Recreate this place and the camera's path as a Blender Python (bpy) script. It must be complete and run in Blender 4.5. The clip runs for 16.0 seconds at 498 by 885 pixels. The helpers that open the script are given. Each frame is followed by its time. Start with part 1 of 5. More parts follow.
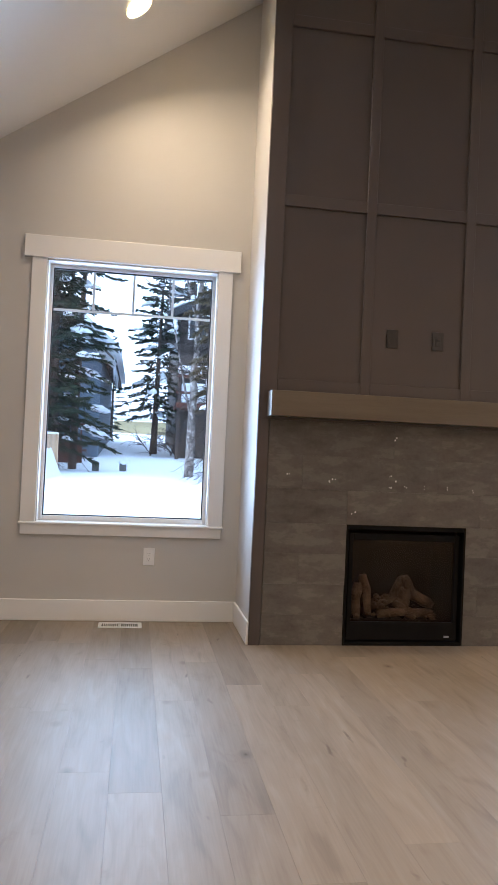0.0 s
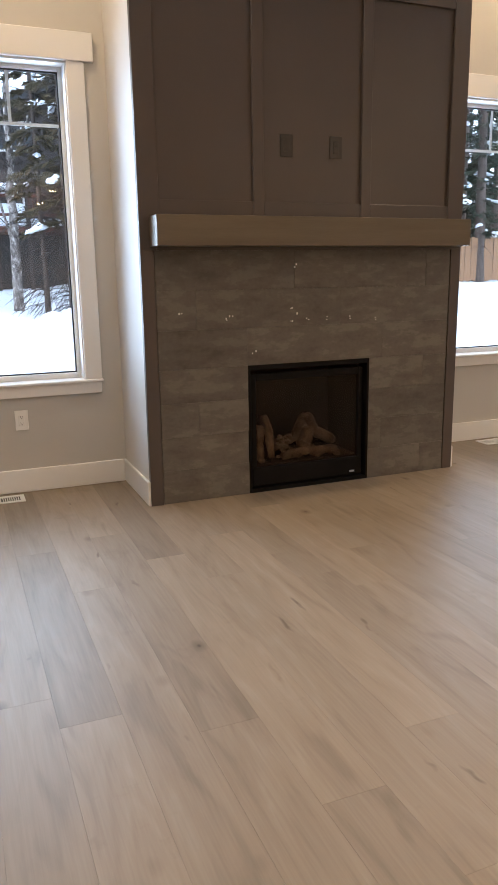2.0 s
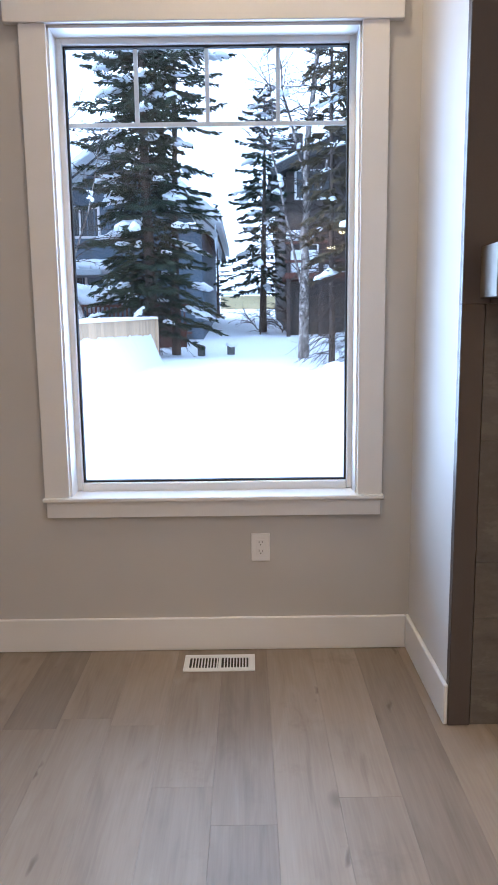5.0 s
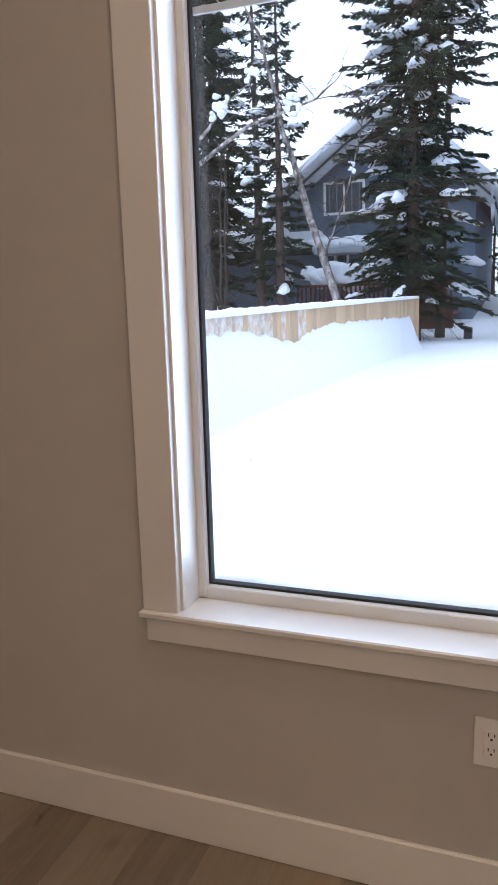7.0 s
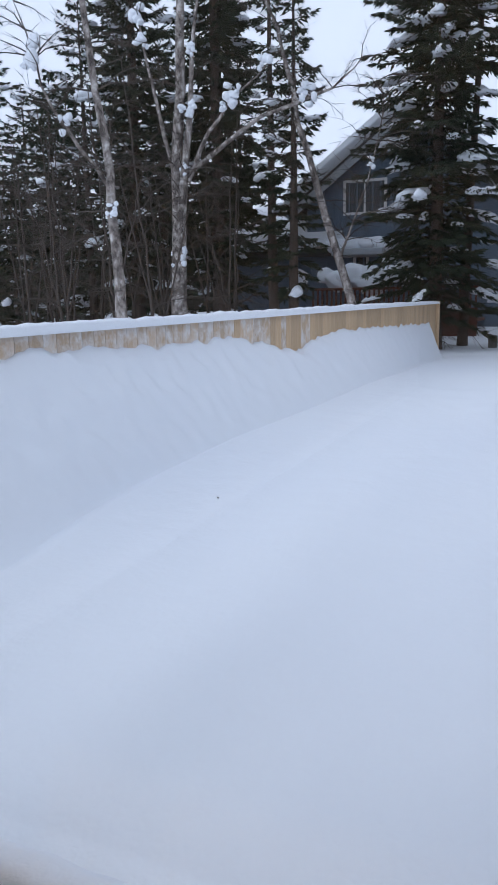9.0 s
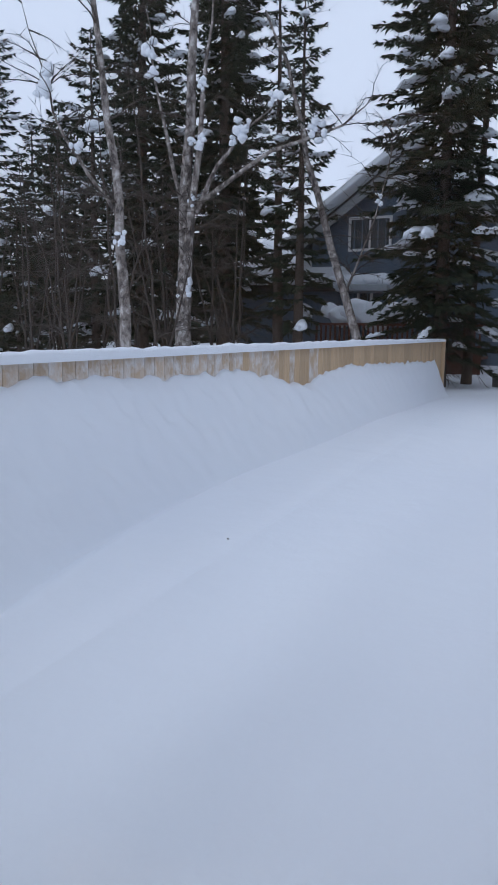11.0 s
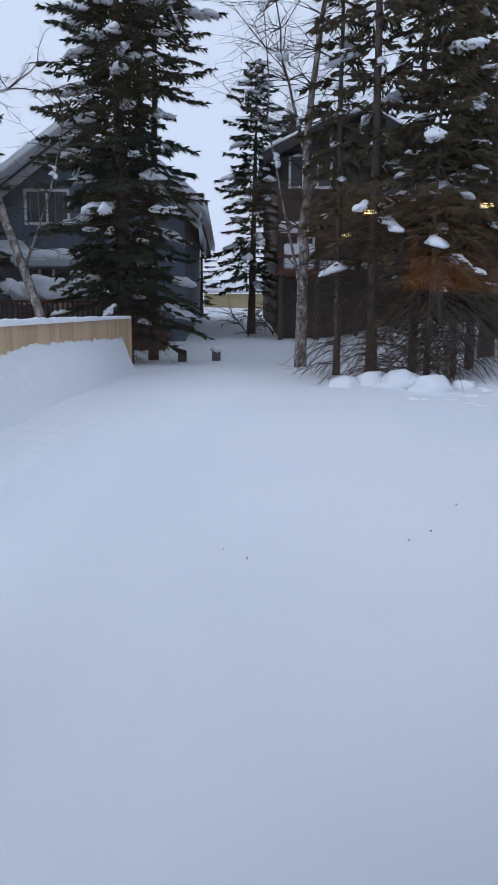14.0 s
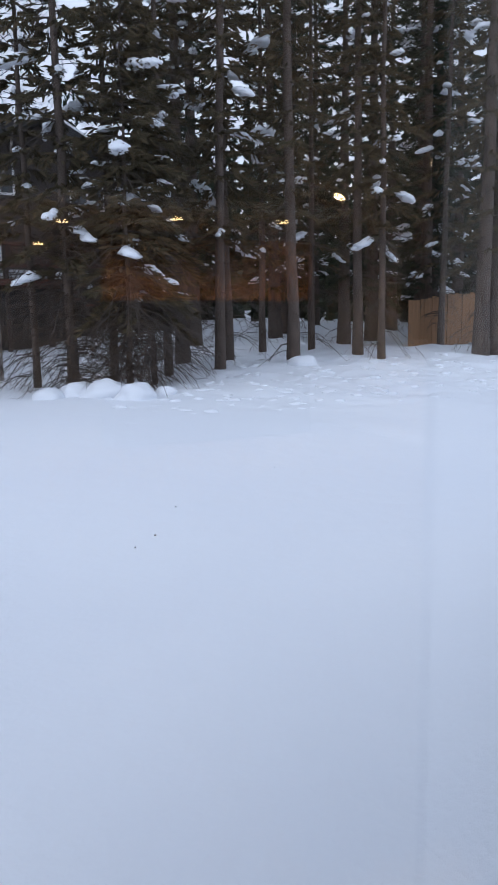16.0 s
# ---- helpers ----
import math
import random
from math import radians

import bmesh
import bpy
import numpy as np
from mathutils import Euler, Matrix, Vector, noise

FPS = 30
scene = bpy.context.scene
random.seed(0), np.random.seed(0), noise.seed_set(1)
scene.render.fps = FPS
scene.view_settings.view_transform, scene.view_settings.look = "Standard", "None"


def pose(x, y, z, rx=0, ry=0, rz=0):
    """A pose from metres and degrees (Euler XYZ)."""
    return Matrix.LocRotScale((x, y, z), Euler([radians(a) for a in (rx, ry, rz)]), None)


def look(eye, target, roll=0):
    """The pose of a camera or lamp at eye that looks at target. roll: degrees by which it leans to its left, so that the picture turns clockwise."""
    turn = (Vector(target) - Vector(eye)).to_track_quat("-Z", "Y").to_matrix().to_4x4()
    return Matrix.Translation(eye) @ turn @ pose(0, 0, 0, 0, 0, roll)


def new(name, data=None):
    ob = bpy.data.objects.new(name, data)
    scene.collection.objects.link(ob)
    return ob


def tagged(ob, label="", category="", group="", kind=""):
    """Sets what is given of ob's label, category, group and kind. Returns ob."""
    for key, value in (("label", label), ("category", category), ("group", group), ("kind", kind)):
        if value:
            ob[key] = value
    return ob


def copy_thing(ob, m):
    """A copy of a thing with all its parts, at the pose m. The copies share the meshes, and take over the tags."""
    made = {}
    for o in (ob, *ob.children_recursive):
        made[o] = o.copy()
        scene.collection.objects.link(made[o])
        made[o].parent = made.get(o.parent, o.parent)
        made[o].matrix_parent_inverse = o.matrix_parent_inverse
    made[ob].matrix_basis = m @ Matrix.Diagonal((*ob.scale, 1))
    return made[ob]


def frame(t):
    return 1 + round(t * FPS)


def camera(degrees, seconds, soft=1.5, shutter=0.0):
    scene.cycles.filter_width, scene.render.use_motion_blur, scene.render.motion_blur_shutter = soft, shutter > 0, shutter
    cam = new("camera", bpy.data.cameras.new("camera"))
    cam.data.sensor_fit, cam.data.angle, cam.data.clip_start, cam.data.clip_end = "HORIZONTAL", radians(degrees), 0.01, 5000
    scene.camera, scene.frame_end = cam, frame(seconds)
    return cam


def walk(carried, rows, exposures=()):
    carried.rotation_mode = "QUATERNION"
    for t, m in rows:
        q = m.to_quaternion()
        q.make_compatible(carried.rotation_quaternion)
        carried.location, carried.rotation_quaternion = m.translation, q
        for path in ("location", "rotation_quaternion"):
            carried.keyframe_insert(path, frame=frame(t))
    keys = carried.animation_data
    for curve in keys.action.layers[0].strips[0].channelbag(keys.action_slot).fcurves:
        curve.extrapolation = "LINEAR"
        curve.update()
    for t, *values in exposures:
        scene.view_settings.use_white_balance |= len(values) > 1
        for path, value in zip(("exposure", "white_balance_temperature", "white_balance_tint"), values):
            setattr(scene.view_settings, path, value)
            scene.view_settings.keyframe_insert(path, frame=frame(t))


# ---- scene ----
cam = camera(37.6, 16.0)
PATH = [
    (0, (-0.77, -5.296, 1.22), (-0.465, -3.319, 1.254), 2.6),
    (0.5, (-0.889, -5.078, 1.391), (-0.47, -3.14, 1.129), 2.2),
    (1, (-0.988, -4.981, 1.366), (-0.425, -3.1, 0.986), 0.3),
    (1.5, (-1.076, -4.873, 1.338), (-0.402, -3.036, 0.924), -0.6),
    (2, (-0.997, -4.669, 1.312), (-0.27, -2.859, 0.868), -0.9),
    (2.5, (-0.902, -4.504, 1.306), (-0.169, -2.699, 0.853), -1.1),
    (3, (-0.92, -4.28, 1.319), (-0.222, -2.459, 0.875), -1.3),
    (3.5, (-0.908, -4.0, 1.325), (-0.3, -2.14, 0.913), -1.0),
    (4, (-0.801, -3.695, 1.366), (-0.379, -1.775, 0.998), -0.4),
    (4.5, (-0.769, -3.36, 1.394), (-0.513, -1.407, 1.045), -0.2),
    (5, (-0.69, -3.021, 1.404), (-0.687, -1.047, 1.083), -0.7),
    (5.2, (-0.642, -2.866, 1.414), (-0.724, -0.893, 1.097), -0.9),
    (7.3, (-0.604, -1.436, 1.495), (-1.32, 0.393, 1.12), -1.6),
    (7.5, (-0.623, -1.273, 1.488), (-1.318, 0.562, 1.105), -1.3),
    (8, (-0.599, -0.928, 1.479), (-1.311, 0.903, 1.103), -0.9),
    (8.5, (-0.622, -0.66, 1.48), (-1.362, 1.161, 1.112), -0.7),
    (8.7, (-0.634, -0.596, 1.492), (-1.377, 1.224, 1.126), -0.7),
    (10.8, (-0.818, -0.362, 1.508), (-1.654, 1.433, 1.225), 1.1),
    (11.0, (-0.846, -0.349, 1.499), (-1.593, 1.486, 1.223), 1.0),
    (11.5, (-0.869, -0.354, 1.495), (-1.424, 1.548, 1.225), 0.8),
    (12.0, (-0.873, -0.345, 1.491), (-1.252, 1.598, 1.211), 0.7),
    (12.5, (-0.863, -0.322, 1.49), (-1.105, 1.64, 1.187), 0.5),
    (13.0, (-0.849, -0.3, 1.486), (-0.99, 1.669, 1.163), 0.4),
    (13.5, (-0.822, -0.282, 1.485), (-0.864, 1.689, 1.153), 0.4),
    (14.0, (-0.821, -0.261, 1.501), (-0.766, 1.711, 1.175), 0.4),
    (14.5, (-0.894, -0.227, 1.503), (-0.659, 1.736, 1.198), 0.1),
    (15.0, (-0.92, -0.222, 1.507), (-0.411, 1.688, 1.207), -0.6),
    (15.5, (-0.869, -0.231, 1.496), (-0.06, 1.572, 1.188), -0.9),
    (16.0, (-0.891, -0.221, 1.498), (-0.066, 1.576, 1.195), -0.8),
]
EXPOSURE = [(0.0, 0.3, 4800, 7), (1.2, 0.3, 5200, 7), (2.5, 0.3, 5300, 7), (4.0, 0.38, 4800, 8), (5.2, 0.25, 4750, 9), (7.3, -0.52, 5650, 12), (8.0, -1.05, 5900, 11), (8.7, -1.36, 5800, 12), (10.8, -1.7, 5750, 13), (13.5, -1.7, 5700, 13), (16.0, -1.48, 5700, 13)]
walk(cam, [(t, look(eye, target, roll)) for t, eye, target, roll in PATH], EXPOSURE)

# ---- light ----
world = bpy.data.worlds.new("overcast_sky")
scene.world = world
world.use_nodes = True
wn = world.node_tree.nodes
wl = world.node_tree.links
wn.clear()
w_out = wn.new("ShaderNodeOutputWorld")
w_bg = wn.new("ShaderNodeBackground")
w_mix = wn.new("ShaderNodeMix")
w_sky = wn.new("ShaderNodeTexSky")
w_mix.data_type = "RGBA"
w_sky.sky_type = "NISHITA"
w_sky.sun_disc = False
w_sky.sun_elevation = radians(33)
w_sky.sun_rotation = radians(246)
w_mix.inputs[0].default_value = 0.88
w_mix.inputs[7].default_value = (27.0, 28.6, 31.5, 1)  # cloud cover over the clear sky
wl.new(w_sky.outputs[0], w_mix.inputs[6])
wl.new(w_mix.outputs[2], w_bg.inputs[0])
wl.new(w_bg.outputs[0], w_out.inputs[0])
w_bg.inputs[1].default_value = 0.1

sun_data = bpy.data.lights.new("sun", "SUN")
sun_data.energy, sun_data.angle, sun_data.color = 1.5, radians(18), (1.0, 0.97, 0.93)
sun = new("sun", sun_data)
sun.matrix_world = look((-22, -4, 15), (0, 6, 0))

LAMP_WATTS = 27
WARM = (1.0, 0.64, 0.33)
WINDOW_WATTS = 38


# ---- materials ----
def material(name, build):
    m = bpy.data.materials.new(name)
    m.use_nodes = True
    nt = m.node_tree
    b = nt.nodes["Principled BSDF"]
    build(nt, b)
    return m


def node(nt, kind, **sockets):
    n = nt.nodes.new(kind)
    for k, v in sockets.items():
        n.inputs[k].default_value = v
    return n


def coords(nt, scale=(1, 1, 1)):
    c = nt.nodes.new("ShaderNodeTexCoord")
    mp = nt.nodes.new("ShaderNodeMapping")
    mp.inputs["Scale"].default_value = scale
    nt.links.new(c.outputs["Object"], mp.inputs["Vector"])
    return mp.outputs[0]


def noise_tex(nt, vec, scale, detail=4.0, rough=0.55):
    n = nt.nodes.new("ShaderNodeTexNoise")
    n.inputs["Scale"].default_value, n.inputs["Detail"].default_value, n.inputs["Roughness"].default_value = scale, detail, rough
    if vec is not None:
        nt.links.new(vec, n.inputs["Vector"])
    return n.outputs["Fac"]


def ramp(nt, fac, stops):
    r = nt.nodes.new("ShaderNodeValToRGB")
    while len(r.color_ramp.elements) < len(stops):
        r.color_ramp.elements.new(0.5)
    for e, (p, c) in zip(r.color_ramp.elements, stops):
        e.position, e.color = p, (*c, 1)
    nt.links.new(fac, r.inputs[0])
    return r.outputs[0]


def mixed(nt, fac, a, b, mode="MIX"):
    m = nt.nodes.new("ShaderNodeMix")
    m.data_type, m.blend_type = "RGBA", mode
    for s, v in ((0, fac), (6, a), (7, b)):
        if hasattr(v, "is_linked"):
            nt.links.new(v, m.inputs[s])
        else:
            m.inputs[s].default_value = v if s == 0 else (*v, 1)
    return m.outputs[2]


def bump(nt, b, height, strength, distance):
    n = nt.nodes.new("ShaderNodeBump")
    n.inputs["Strength"].default_value, n.inputs["Distance"].default_value = strength, distance
    nt.links.new(height, n.inputs["Height"])
    nt.links.new(n.outputs[0], b.inputs["Normal"])


def surface(name, dark, light, scale=4.0, fine=60.0, rough=0.6, relief=0.2, depth=0.002, stretch=(1, 1, 1), metal=0.0, gloss=0.5):
    """Two-scale variation between two colours, with fine relief."""
    def build(nt, b):
        v = coords(nt, stretch)
        a, f = noise_tex(nt, v, scale), noise_tex(nt, v, fine)
        base = ramp(nt, a, [(0.3, dark), (0.7, light)])
        nt.links.new(mixed(nt, 0.25, base, ramp(nt, f, [(0.3, dark), (0.7, light)])), b.inputs["Base Color"])
        b.inputs["Roughness"].default_value, b.inputs["Metallic"].default_value = rough, metal
        b.inputs["Specular IOR Level"].default_value = gloss
        if relief:
            bump(nt, b, f, relief, depth)
    return material(name, build)


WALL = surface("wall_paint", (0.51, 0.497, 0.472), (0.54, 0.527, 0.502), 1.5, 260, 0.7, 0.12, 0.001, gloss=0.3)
CEIL = surface("ceiling_paint", (0.74, 0.73, 0.71), (0.78, 0.77, 0.75), 1.5, 120, 0.85, 0.35, 0.002, gloss=0.2)
TRIM = surface("trim_paint", (0.74, 0.735, 0.72), (0.79, 0.785, 0.775), 2, 200, 0.38, 0.04, 0.0005)
VINYL = surface("white_vinyl", (0.76, 0.77, 0.77), (0.80, 0.81, 0.81), 3, 200, 0.35, 0.02, 0.0005)
GASKET = surface("black_gasket", (0.02, 0.02, 0.022), (0.03, 0.03, 0.032), 5, 100, 0.6, 0.05)
PANEL = surface("charcoal_paint", (0.064, 0.051, 0.047), (0.076, 0.062, 0.057), 1.2, 150, 0.42, 0.1, 0.0006)
MANTEL = surface("bronze_mantel", (0.10, 0.079, 0.054), (0.14, 0.113, 0.079), 2.0, 40, 0.42, 0.08, 0.0006, stretch=(0.4, 6, 6), gloss=0.4)
BLACK = surface("black_metal", (0.006, 0.006, 0.0065), (0.011, 0.010, 0.010), 6, 200, 0.6, 0.1, 0.0004, gloss=0.06)
FIREBRICK = surface("soot_brown_lining", (0.028, 0.016, 0.012), (0.05, 0.028, 0.02), 3, 60, 0.8, 0.4)
LOG = surface("ceramic_log", (0.10, 0.07, 0.05), (0.60, 0.46, 0.34), 14, 60, 0.85, 0.8, 0.01)
PLATE = surface("outlet_plastic", (0.76, 0.76, 0.75), (0.8, 0.8, 0.79), 5, 100, 0.3, 0.0)
SLOT = surface("dark_slot", (0.02, 0.02, 0.02), (0.03, 0.03, 0.03), 5, 100, 0.7, 0.0)
DARKPLATE = surface("brown_outlet", (0.022, 0.018, 0.016), (0.028, 0.022, 0.02), 5, 100, 0.35, 0.0)
CABINET = surface("stained_wood_cabinet", (0.33, 0.15, 0.045), (0.46, 0.23, 0.08), 3, 30, 0.4, 0.1, stretch=(6, 6, 0.5))
SUBFLOOR = surface("dark_joint", (0.17, 0.14, 0.11), (0.21, 0.17, 0.135), 5, 60, 0.9, 0.0)
GRASSBARK = surface("spruce_bark", (0.04, 0.030, 0.024), (0.135, 0.10, 0.08), 9, 40, 0.95, 0.9, 0.02, stretch=(1, 1, 0.35))
TWIG = surface("bare_twig", (0.03, 0.023, 0.019), (0.085, 0.066, 0.054), 6, 40, 0.9, 0.3)
BLUE = surface("blue_siding", (0.11, 0.148, 0.198), (0.142, 0.185, 0.242), 1.0, 20, 0.7, 0.2, stretch=(3, 3, 0.3))
BROWN = surface("brown_siding", (0.042, 0.032, 0.028), (0.07, 0.054, 0.047), 1.0, 20, 0.75, 0.2, stretch=(3, 3, 0.3))
YELLOW = surface("pale_yellow_siding", (0.46, 0.38, 0.20), (0.52, 0.44, 0.25), 1.0, 20, 0.75, 0.1)
ROOFING = surface("dark_shingle", (0.03, 0.03, 0.032), (0.06, 0.06, 0.062), 3, 40, 0.9, 0.3)
REDWOOD = surface("red_brown_deck", (0.085, 0.03, 0.02), (0.14, 0.055, 0.036), 3, 30, 0.8, 0.2)
HOUSEGLASS = surface("dark_window_glass", (0.05, 0.06, 0.065), (0.09, 0.10, 0.11), 1.5, 8, 0.12, 0.0)
STONE = surface("dark_marker", (0.06, 0.065, 0.06), (0.11, 0.115, 0.11), 5, 40, 0.8, 0.2)


def build_snow(nt, b):
    v = coords(nt)
    big, mid, fine = noise_tex(nt, v, 0.35, 3), noise_tex(nt, v, 2.2, 4), noise_tex(nt, v, 40, 3)
    base = ramp(nt, big, [(0.3, (0.80, 0.825, 0.87)), (0.7, (0.85, 0.87, 0.90))])
    nt.links.new(base, b.inputs["Base Color"])
    b.inputs["Roughness"].default_value = 0.75
    b.inputs["Specular IOR Level"].default_value = 0.2
    add = nt.nodes.new("ShaderNodeMath")
    add.operation = "MULTIPLY_ADD"
    nt.links.new(mid, add.inputs[0])
    add.inputs[1].default_value = 9.0
    nt.links.new(fine, add.inputs[2])
    bump(nt, b, add.outputs[0], 0.35, 0.008)


SNOW = material("snow", build_snow)


def build_needles(nt, b):
    g = nt.nodes.new("ShaderNodeNewGeometry")
    c = ramp(nt, g.outputs["Random Per Island"], [(0.0, (0.014, 0.022, 0.014)), (0.6, (0.034, 0.048, 0.029)), (1.0, (0.075, 0.088, 0.054))])
    nt.links.new(c, b.inputs["Base Color"])
    b.inputs["Roughness"].default_value = 0.75
    b.inputs["Specular IOR Level"].default_value = 0.2


NEEDLES = material("spruce_needles", build_needles)


def build_olive(nt, b):
    g = nt.nodes.new("ShaderNodeNewGeometry")
    c = ramp(nt, g.outputs["Random Per Island"], [(0.0, (0.036, 0.032, 0.018)), (0.5, (0.086, 0.072, 0.040)), (1.0, (0.18, 0.132, 0.078))])
    nt.links.new(c, b.inputs["Base Color"])
    b.inputs["Roughness"].default_value = 0.8
    b.inputs["Specular IOR Level"].default_value = 0.2


OLIVE = material("thin_olive_needles", build_olive)


def build_birch(nt, b):
    v = coords(nt, (1, 1, 1))
    bands = coords(nt, (5, 5, 3.5))
    patch = noise_tex(nt, bands, 1.6, 5, 0.7)
    base = ramp(nt, patch, [(0.40, (0.045, 0.036, 0.032)), (0.47, (0.15, 0.125, 0.11)), (0.56, (0.30, 0.265, 0.24)), (0.66, (0.58, 0.55, 0.52))])
    nt.links.new(base, b.inputs["Base Color"])
    b.inputs["Roughness"].default_value = 0.8
    bump(nt, b, noise_tex(nt, v, 30), 0.5, 0.01)


BIRCH = material("birch_bark", build_birch)


def build_oak(nt, b):
    info = nt.nodes.new("ShaderNodeObjectInfo")
    c = nt.nodes.new("ShaderNodeTexCoord")
    off = nt.nodes.new("ShaderNodeVectorMath")
    off.operation = "MULTIPLY_ADD"
    nt.links.new(info.outputs["Random"], off.inputs[0])
    off.inputs[1].default_value = (37, 91, 53)
    nt.links.new(c.outputs["Object"], off.inputs[2])
    mp = nt.nodes.new("ShaderNodeMapping")
    mp.inputs["Scale"].default_value = (7, 1.1, 7)
    nt.links.new(off.outputs[0], mp.inputs["Vector"])
    w = nt.nodes.new("ShaderNodeTexNoise")
    w.inputs["Scale"].default_value, w.inputs["Detail"].default_value, w.inputs["Distortion"].default_value = 1.6, 6, 1.2
    nt.links.new(mp.outputs[0], w.inputs["Vector"])
    mp2 = nt.nodes.new("ShaderNodeMapping")
    mp2.inputs["Scale"].default_value = (120, 4, 120)
    nt.links.new(off.outputs[0], mp2.inputs["Vector"])
    fine = noise_tex(nt, mp2.outputs[0], 1.0, 3)
    grain = ramp(nt, w.outputs["Fac"], [(0.28, (0.222, 0.184, 0.142)), (0.45, (0.282, 0.233, 0.180)), (0.58, (0.30, 0.250, 0.195)), (0.75, (0.335, 0.29, 0.235))])
    tone = ramp(nt, info.outputs["Random"], [(0.0, (0.70, 0.70, 0.70)), (0.08, (0.86, 0.86, 0.855)), (0.75, (0.96, 0.955, 0.945)), (1.0, (1.08, 1.065, 1.04))])
    col = mixed(nt, 1.0, grain, tone, "MULTIPLY")
    col = mixed(nt, 0.18, col, ramp(nt, fine, [(0.35, (0.20, 0.155, 0.12)), (0.65, (0.32, 0.265, 0.21))]))
    kv = nt.nodes.new("ShaderNodeMapping")
    kv.inputs["Scale"].default_value = (3.4, 2.2, 3.4)
    nt.links.new(off.outputs[0], kv.inputs["Vector"])
    vo = nt.nodes.new("ShaderNodeTexVoronoi")
    vo.inputs["Scale"].default_value = 1.0
    nt.links.new(kv.outputs[0], vo.inputs["Vector"])
    knot = ramp(nt, vo.outputs["Distance"], [(0.012, (0.9, 0.9, 0.9)), (0.035, (0.45, 0.45, 0.45)), (0.12, (0, 0, 0))])
    col = mixed(nt, knot, col, (0.085, 0.06, 0.045))
    cv = nt.nodes.new("ShaderNodeMapping")
    cv.inputs["Scale"].default_value = (15, 2.1, 15)
    nt.links.new(off.outputs[0], cv.inputs["Vector"])
    wob = nt.nodes.new("ShaderNodeVectorMath")
    wob.operation = "MULTIPLY_ADD"
    wn3 = nt.nodes.new("ShaderNodeTexNoise")
    wn3.inputs["Scale"].default_value = 9.0
    nt.links.new(off.outputs[0], wn3.inputs["Vector"])
    nt.links.new(wn3.outputs["Color"], wob.inputs[0])
    wob.inputs[1].default_value = (0.9, 0.3, 0.9)
    nt.links.new(cv.outputs[0], wob.inputs[2])
    vc = nt.nodes.new("ShaderNodeTexVoronoi")
    vc.inputs["Scale"].default_value = 1.0
    nt.links.new(wob.outputs[0], vc.inputs["Vector"])
    pick = ramp(nt, vc.outputs["Color"], [(0.70, (0, 0, 0)), (0.80, (0.75, 0.75, 0.75))])
    crack = mixed(nt, 1.0, ramp(nt, vc.outputs["Distance"], [(0.05, (1, 1, 1)), (0.16, (0, 0, 0))]), pick, "MULTIPLY")
    col = mixed(nt, crack, col, (0.12, 0.09, 0.068))
    stain = noise_tex(nt, off.outputs[0], 3.4, 5, 0.7)
    col = mixed(nt, ramp(nt, stain, [(0.60, (0, 0, 0)), (0.72, (0.35, 0.35, 0.35))]), col, (0.17, 0.135, 0.10))
    nt.links.new(col, b.inputs["Base Color"])
    b.inputs["Roughness"].default_value = 0.46
    b.inputs["Specular IOR Level"].default_value = 0.16
    bump(nt, b, fine, 0.12, 0.001)


OAK = material("oak_plank", build_oak)


def build_tile(nt, b):
    info = nt.nodes.new("ShaderNodeObjectInfo")
    c = nt.nodes.new("ShaderNodeTexCoord")
    off = nt.nodes.new("ShaderNodeVectorMath")
    off.operation = "MULTIPLY_ADD"
    nt.links.new(info.outputs["Random"], off.inputs[0])
    off.inputs[1].default_value = (31, 17, 71)
    nt.links.new(c.outputs["Object"], off.inputs[2])
    tm = nt.nodes.new("ShaderNodeMapping")
    tm.inputs["Scale"].default_value = (1.0, 1.0, 2.4)
    nt.links.new(off.outputs[0], tm.inputs["Vector"])
    a = noise_tex(nt, tm.outputs[0], 4.5, 8, 0.62)
    f = noise_tex(nt, off.outputs[0], 45.0, 4)
    base = ramp(nt, a, [(0.3, (0.058, 0.050, 0.045)), (0.45, (0.097, 0.086, 0.076)), (0.53, (0.108, 0.097, 0.086)), (0.57, (0.138, 0.126, 0.111)), (0.75, (0.15, 0.137, 0.121))])
    tone = ramp(nt, info.outputs["Random"], [(0.0, (0.78, 0.78, 0.79)), (0.5, (1.0, 1.0, 1.0)), (1.0, (1.14, 1.13, 1.11))])
    col = mixed(nt, 1.0, base, tone, "MULTIPLY")
    nt.links.new(mixed(nt, 0.2, col, ramp(nt, f, [(0.3, (0.07, 0.064, 0.058)), (0.7, (0.15, 0.139, 0.125))])), b.inputs["Base Color"])
    b.inputs["Roughness"].default_value = 0.5
    bump(nt, b, f, 0.25, 0.002)


TILE = material("slate_tile", build_tile)


def build_board(nt, b):
    info = nt.nodes.new("ShaderNodeObjectInfo")
    v = coords(nt, (12, 12, 0.9))
    g = noise_tex(nt, v, 2.0, 5)
    base = ramp(nt, g, [(0.3, (0.53, 0.37, 0.215)), (0.7, (0.68, 0.50, 0.33))])
    tone = ramp(nt, info.outputs["Random"], [(0.0, (0.8, 0.8, 0.8)), (1.0, (1.05, 1.05, 1.05))])
    nt.links.new(mixed(nt, 1.0, base, tone, "MULTIPLY"), b.inputs["Base Color"])
    b.inputs["Roughness"].default_value = 0.8
    bump(nt, b, g, 0.3, 0.003)


BOARD = material("fresh_fence_board", build_board)


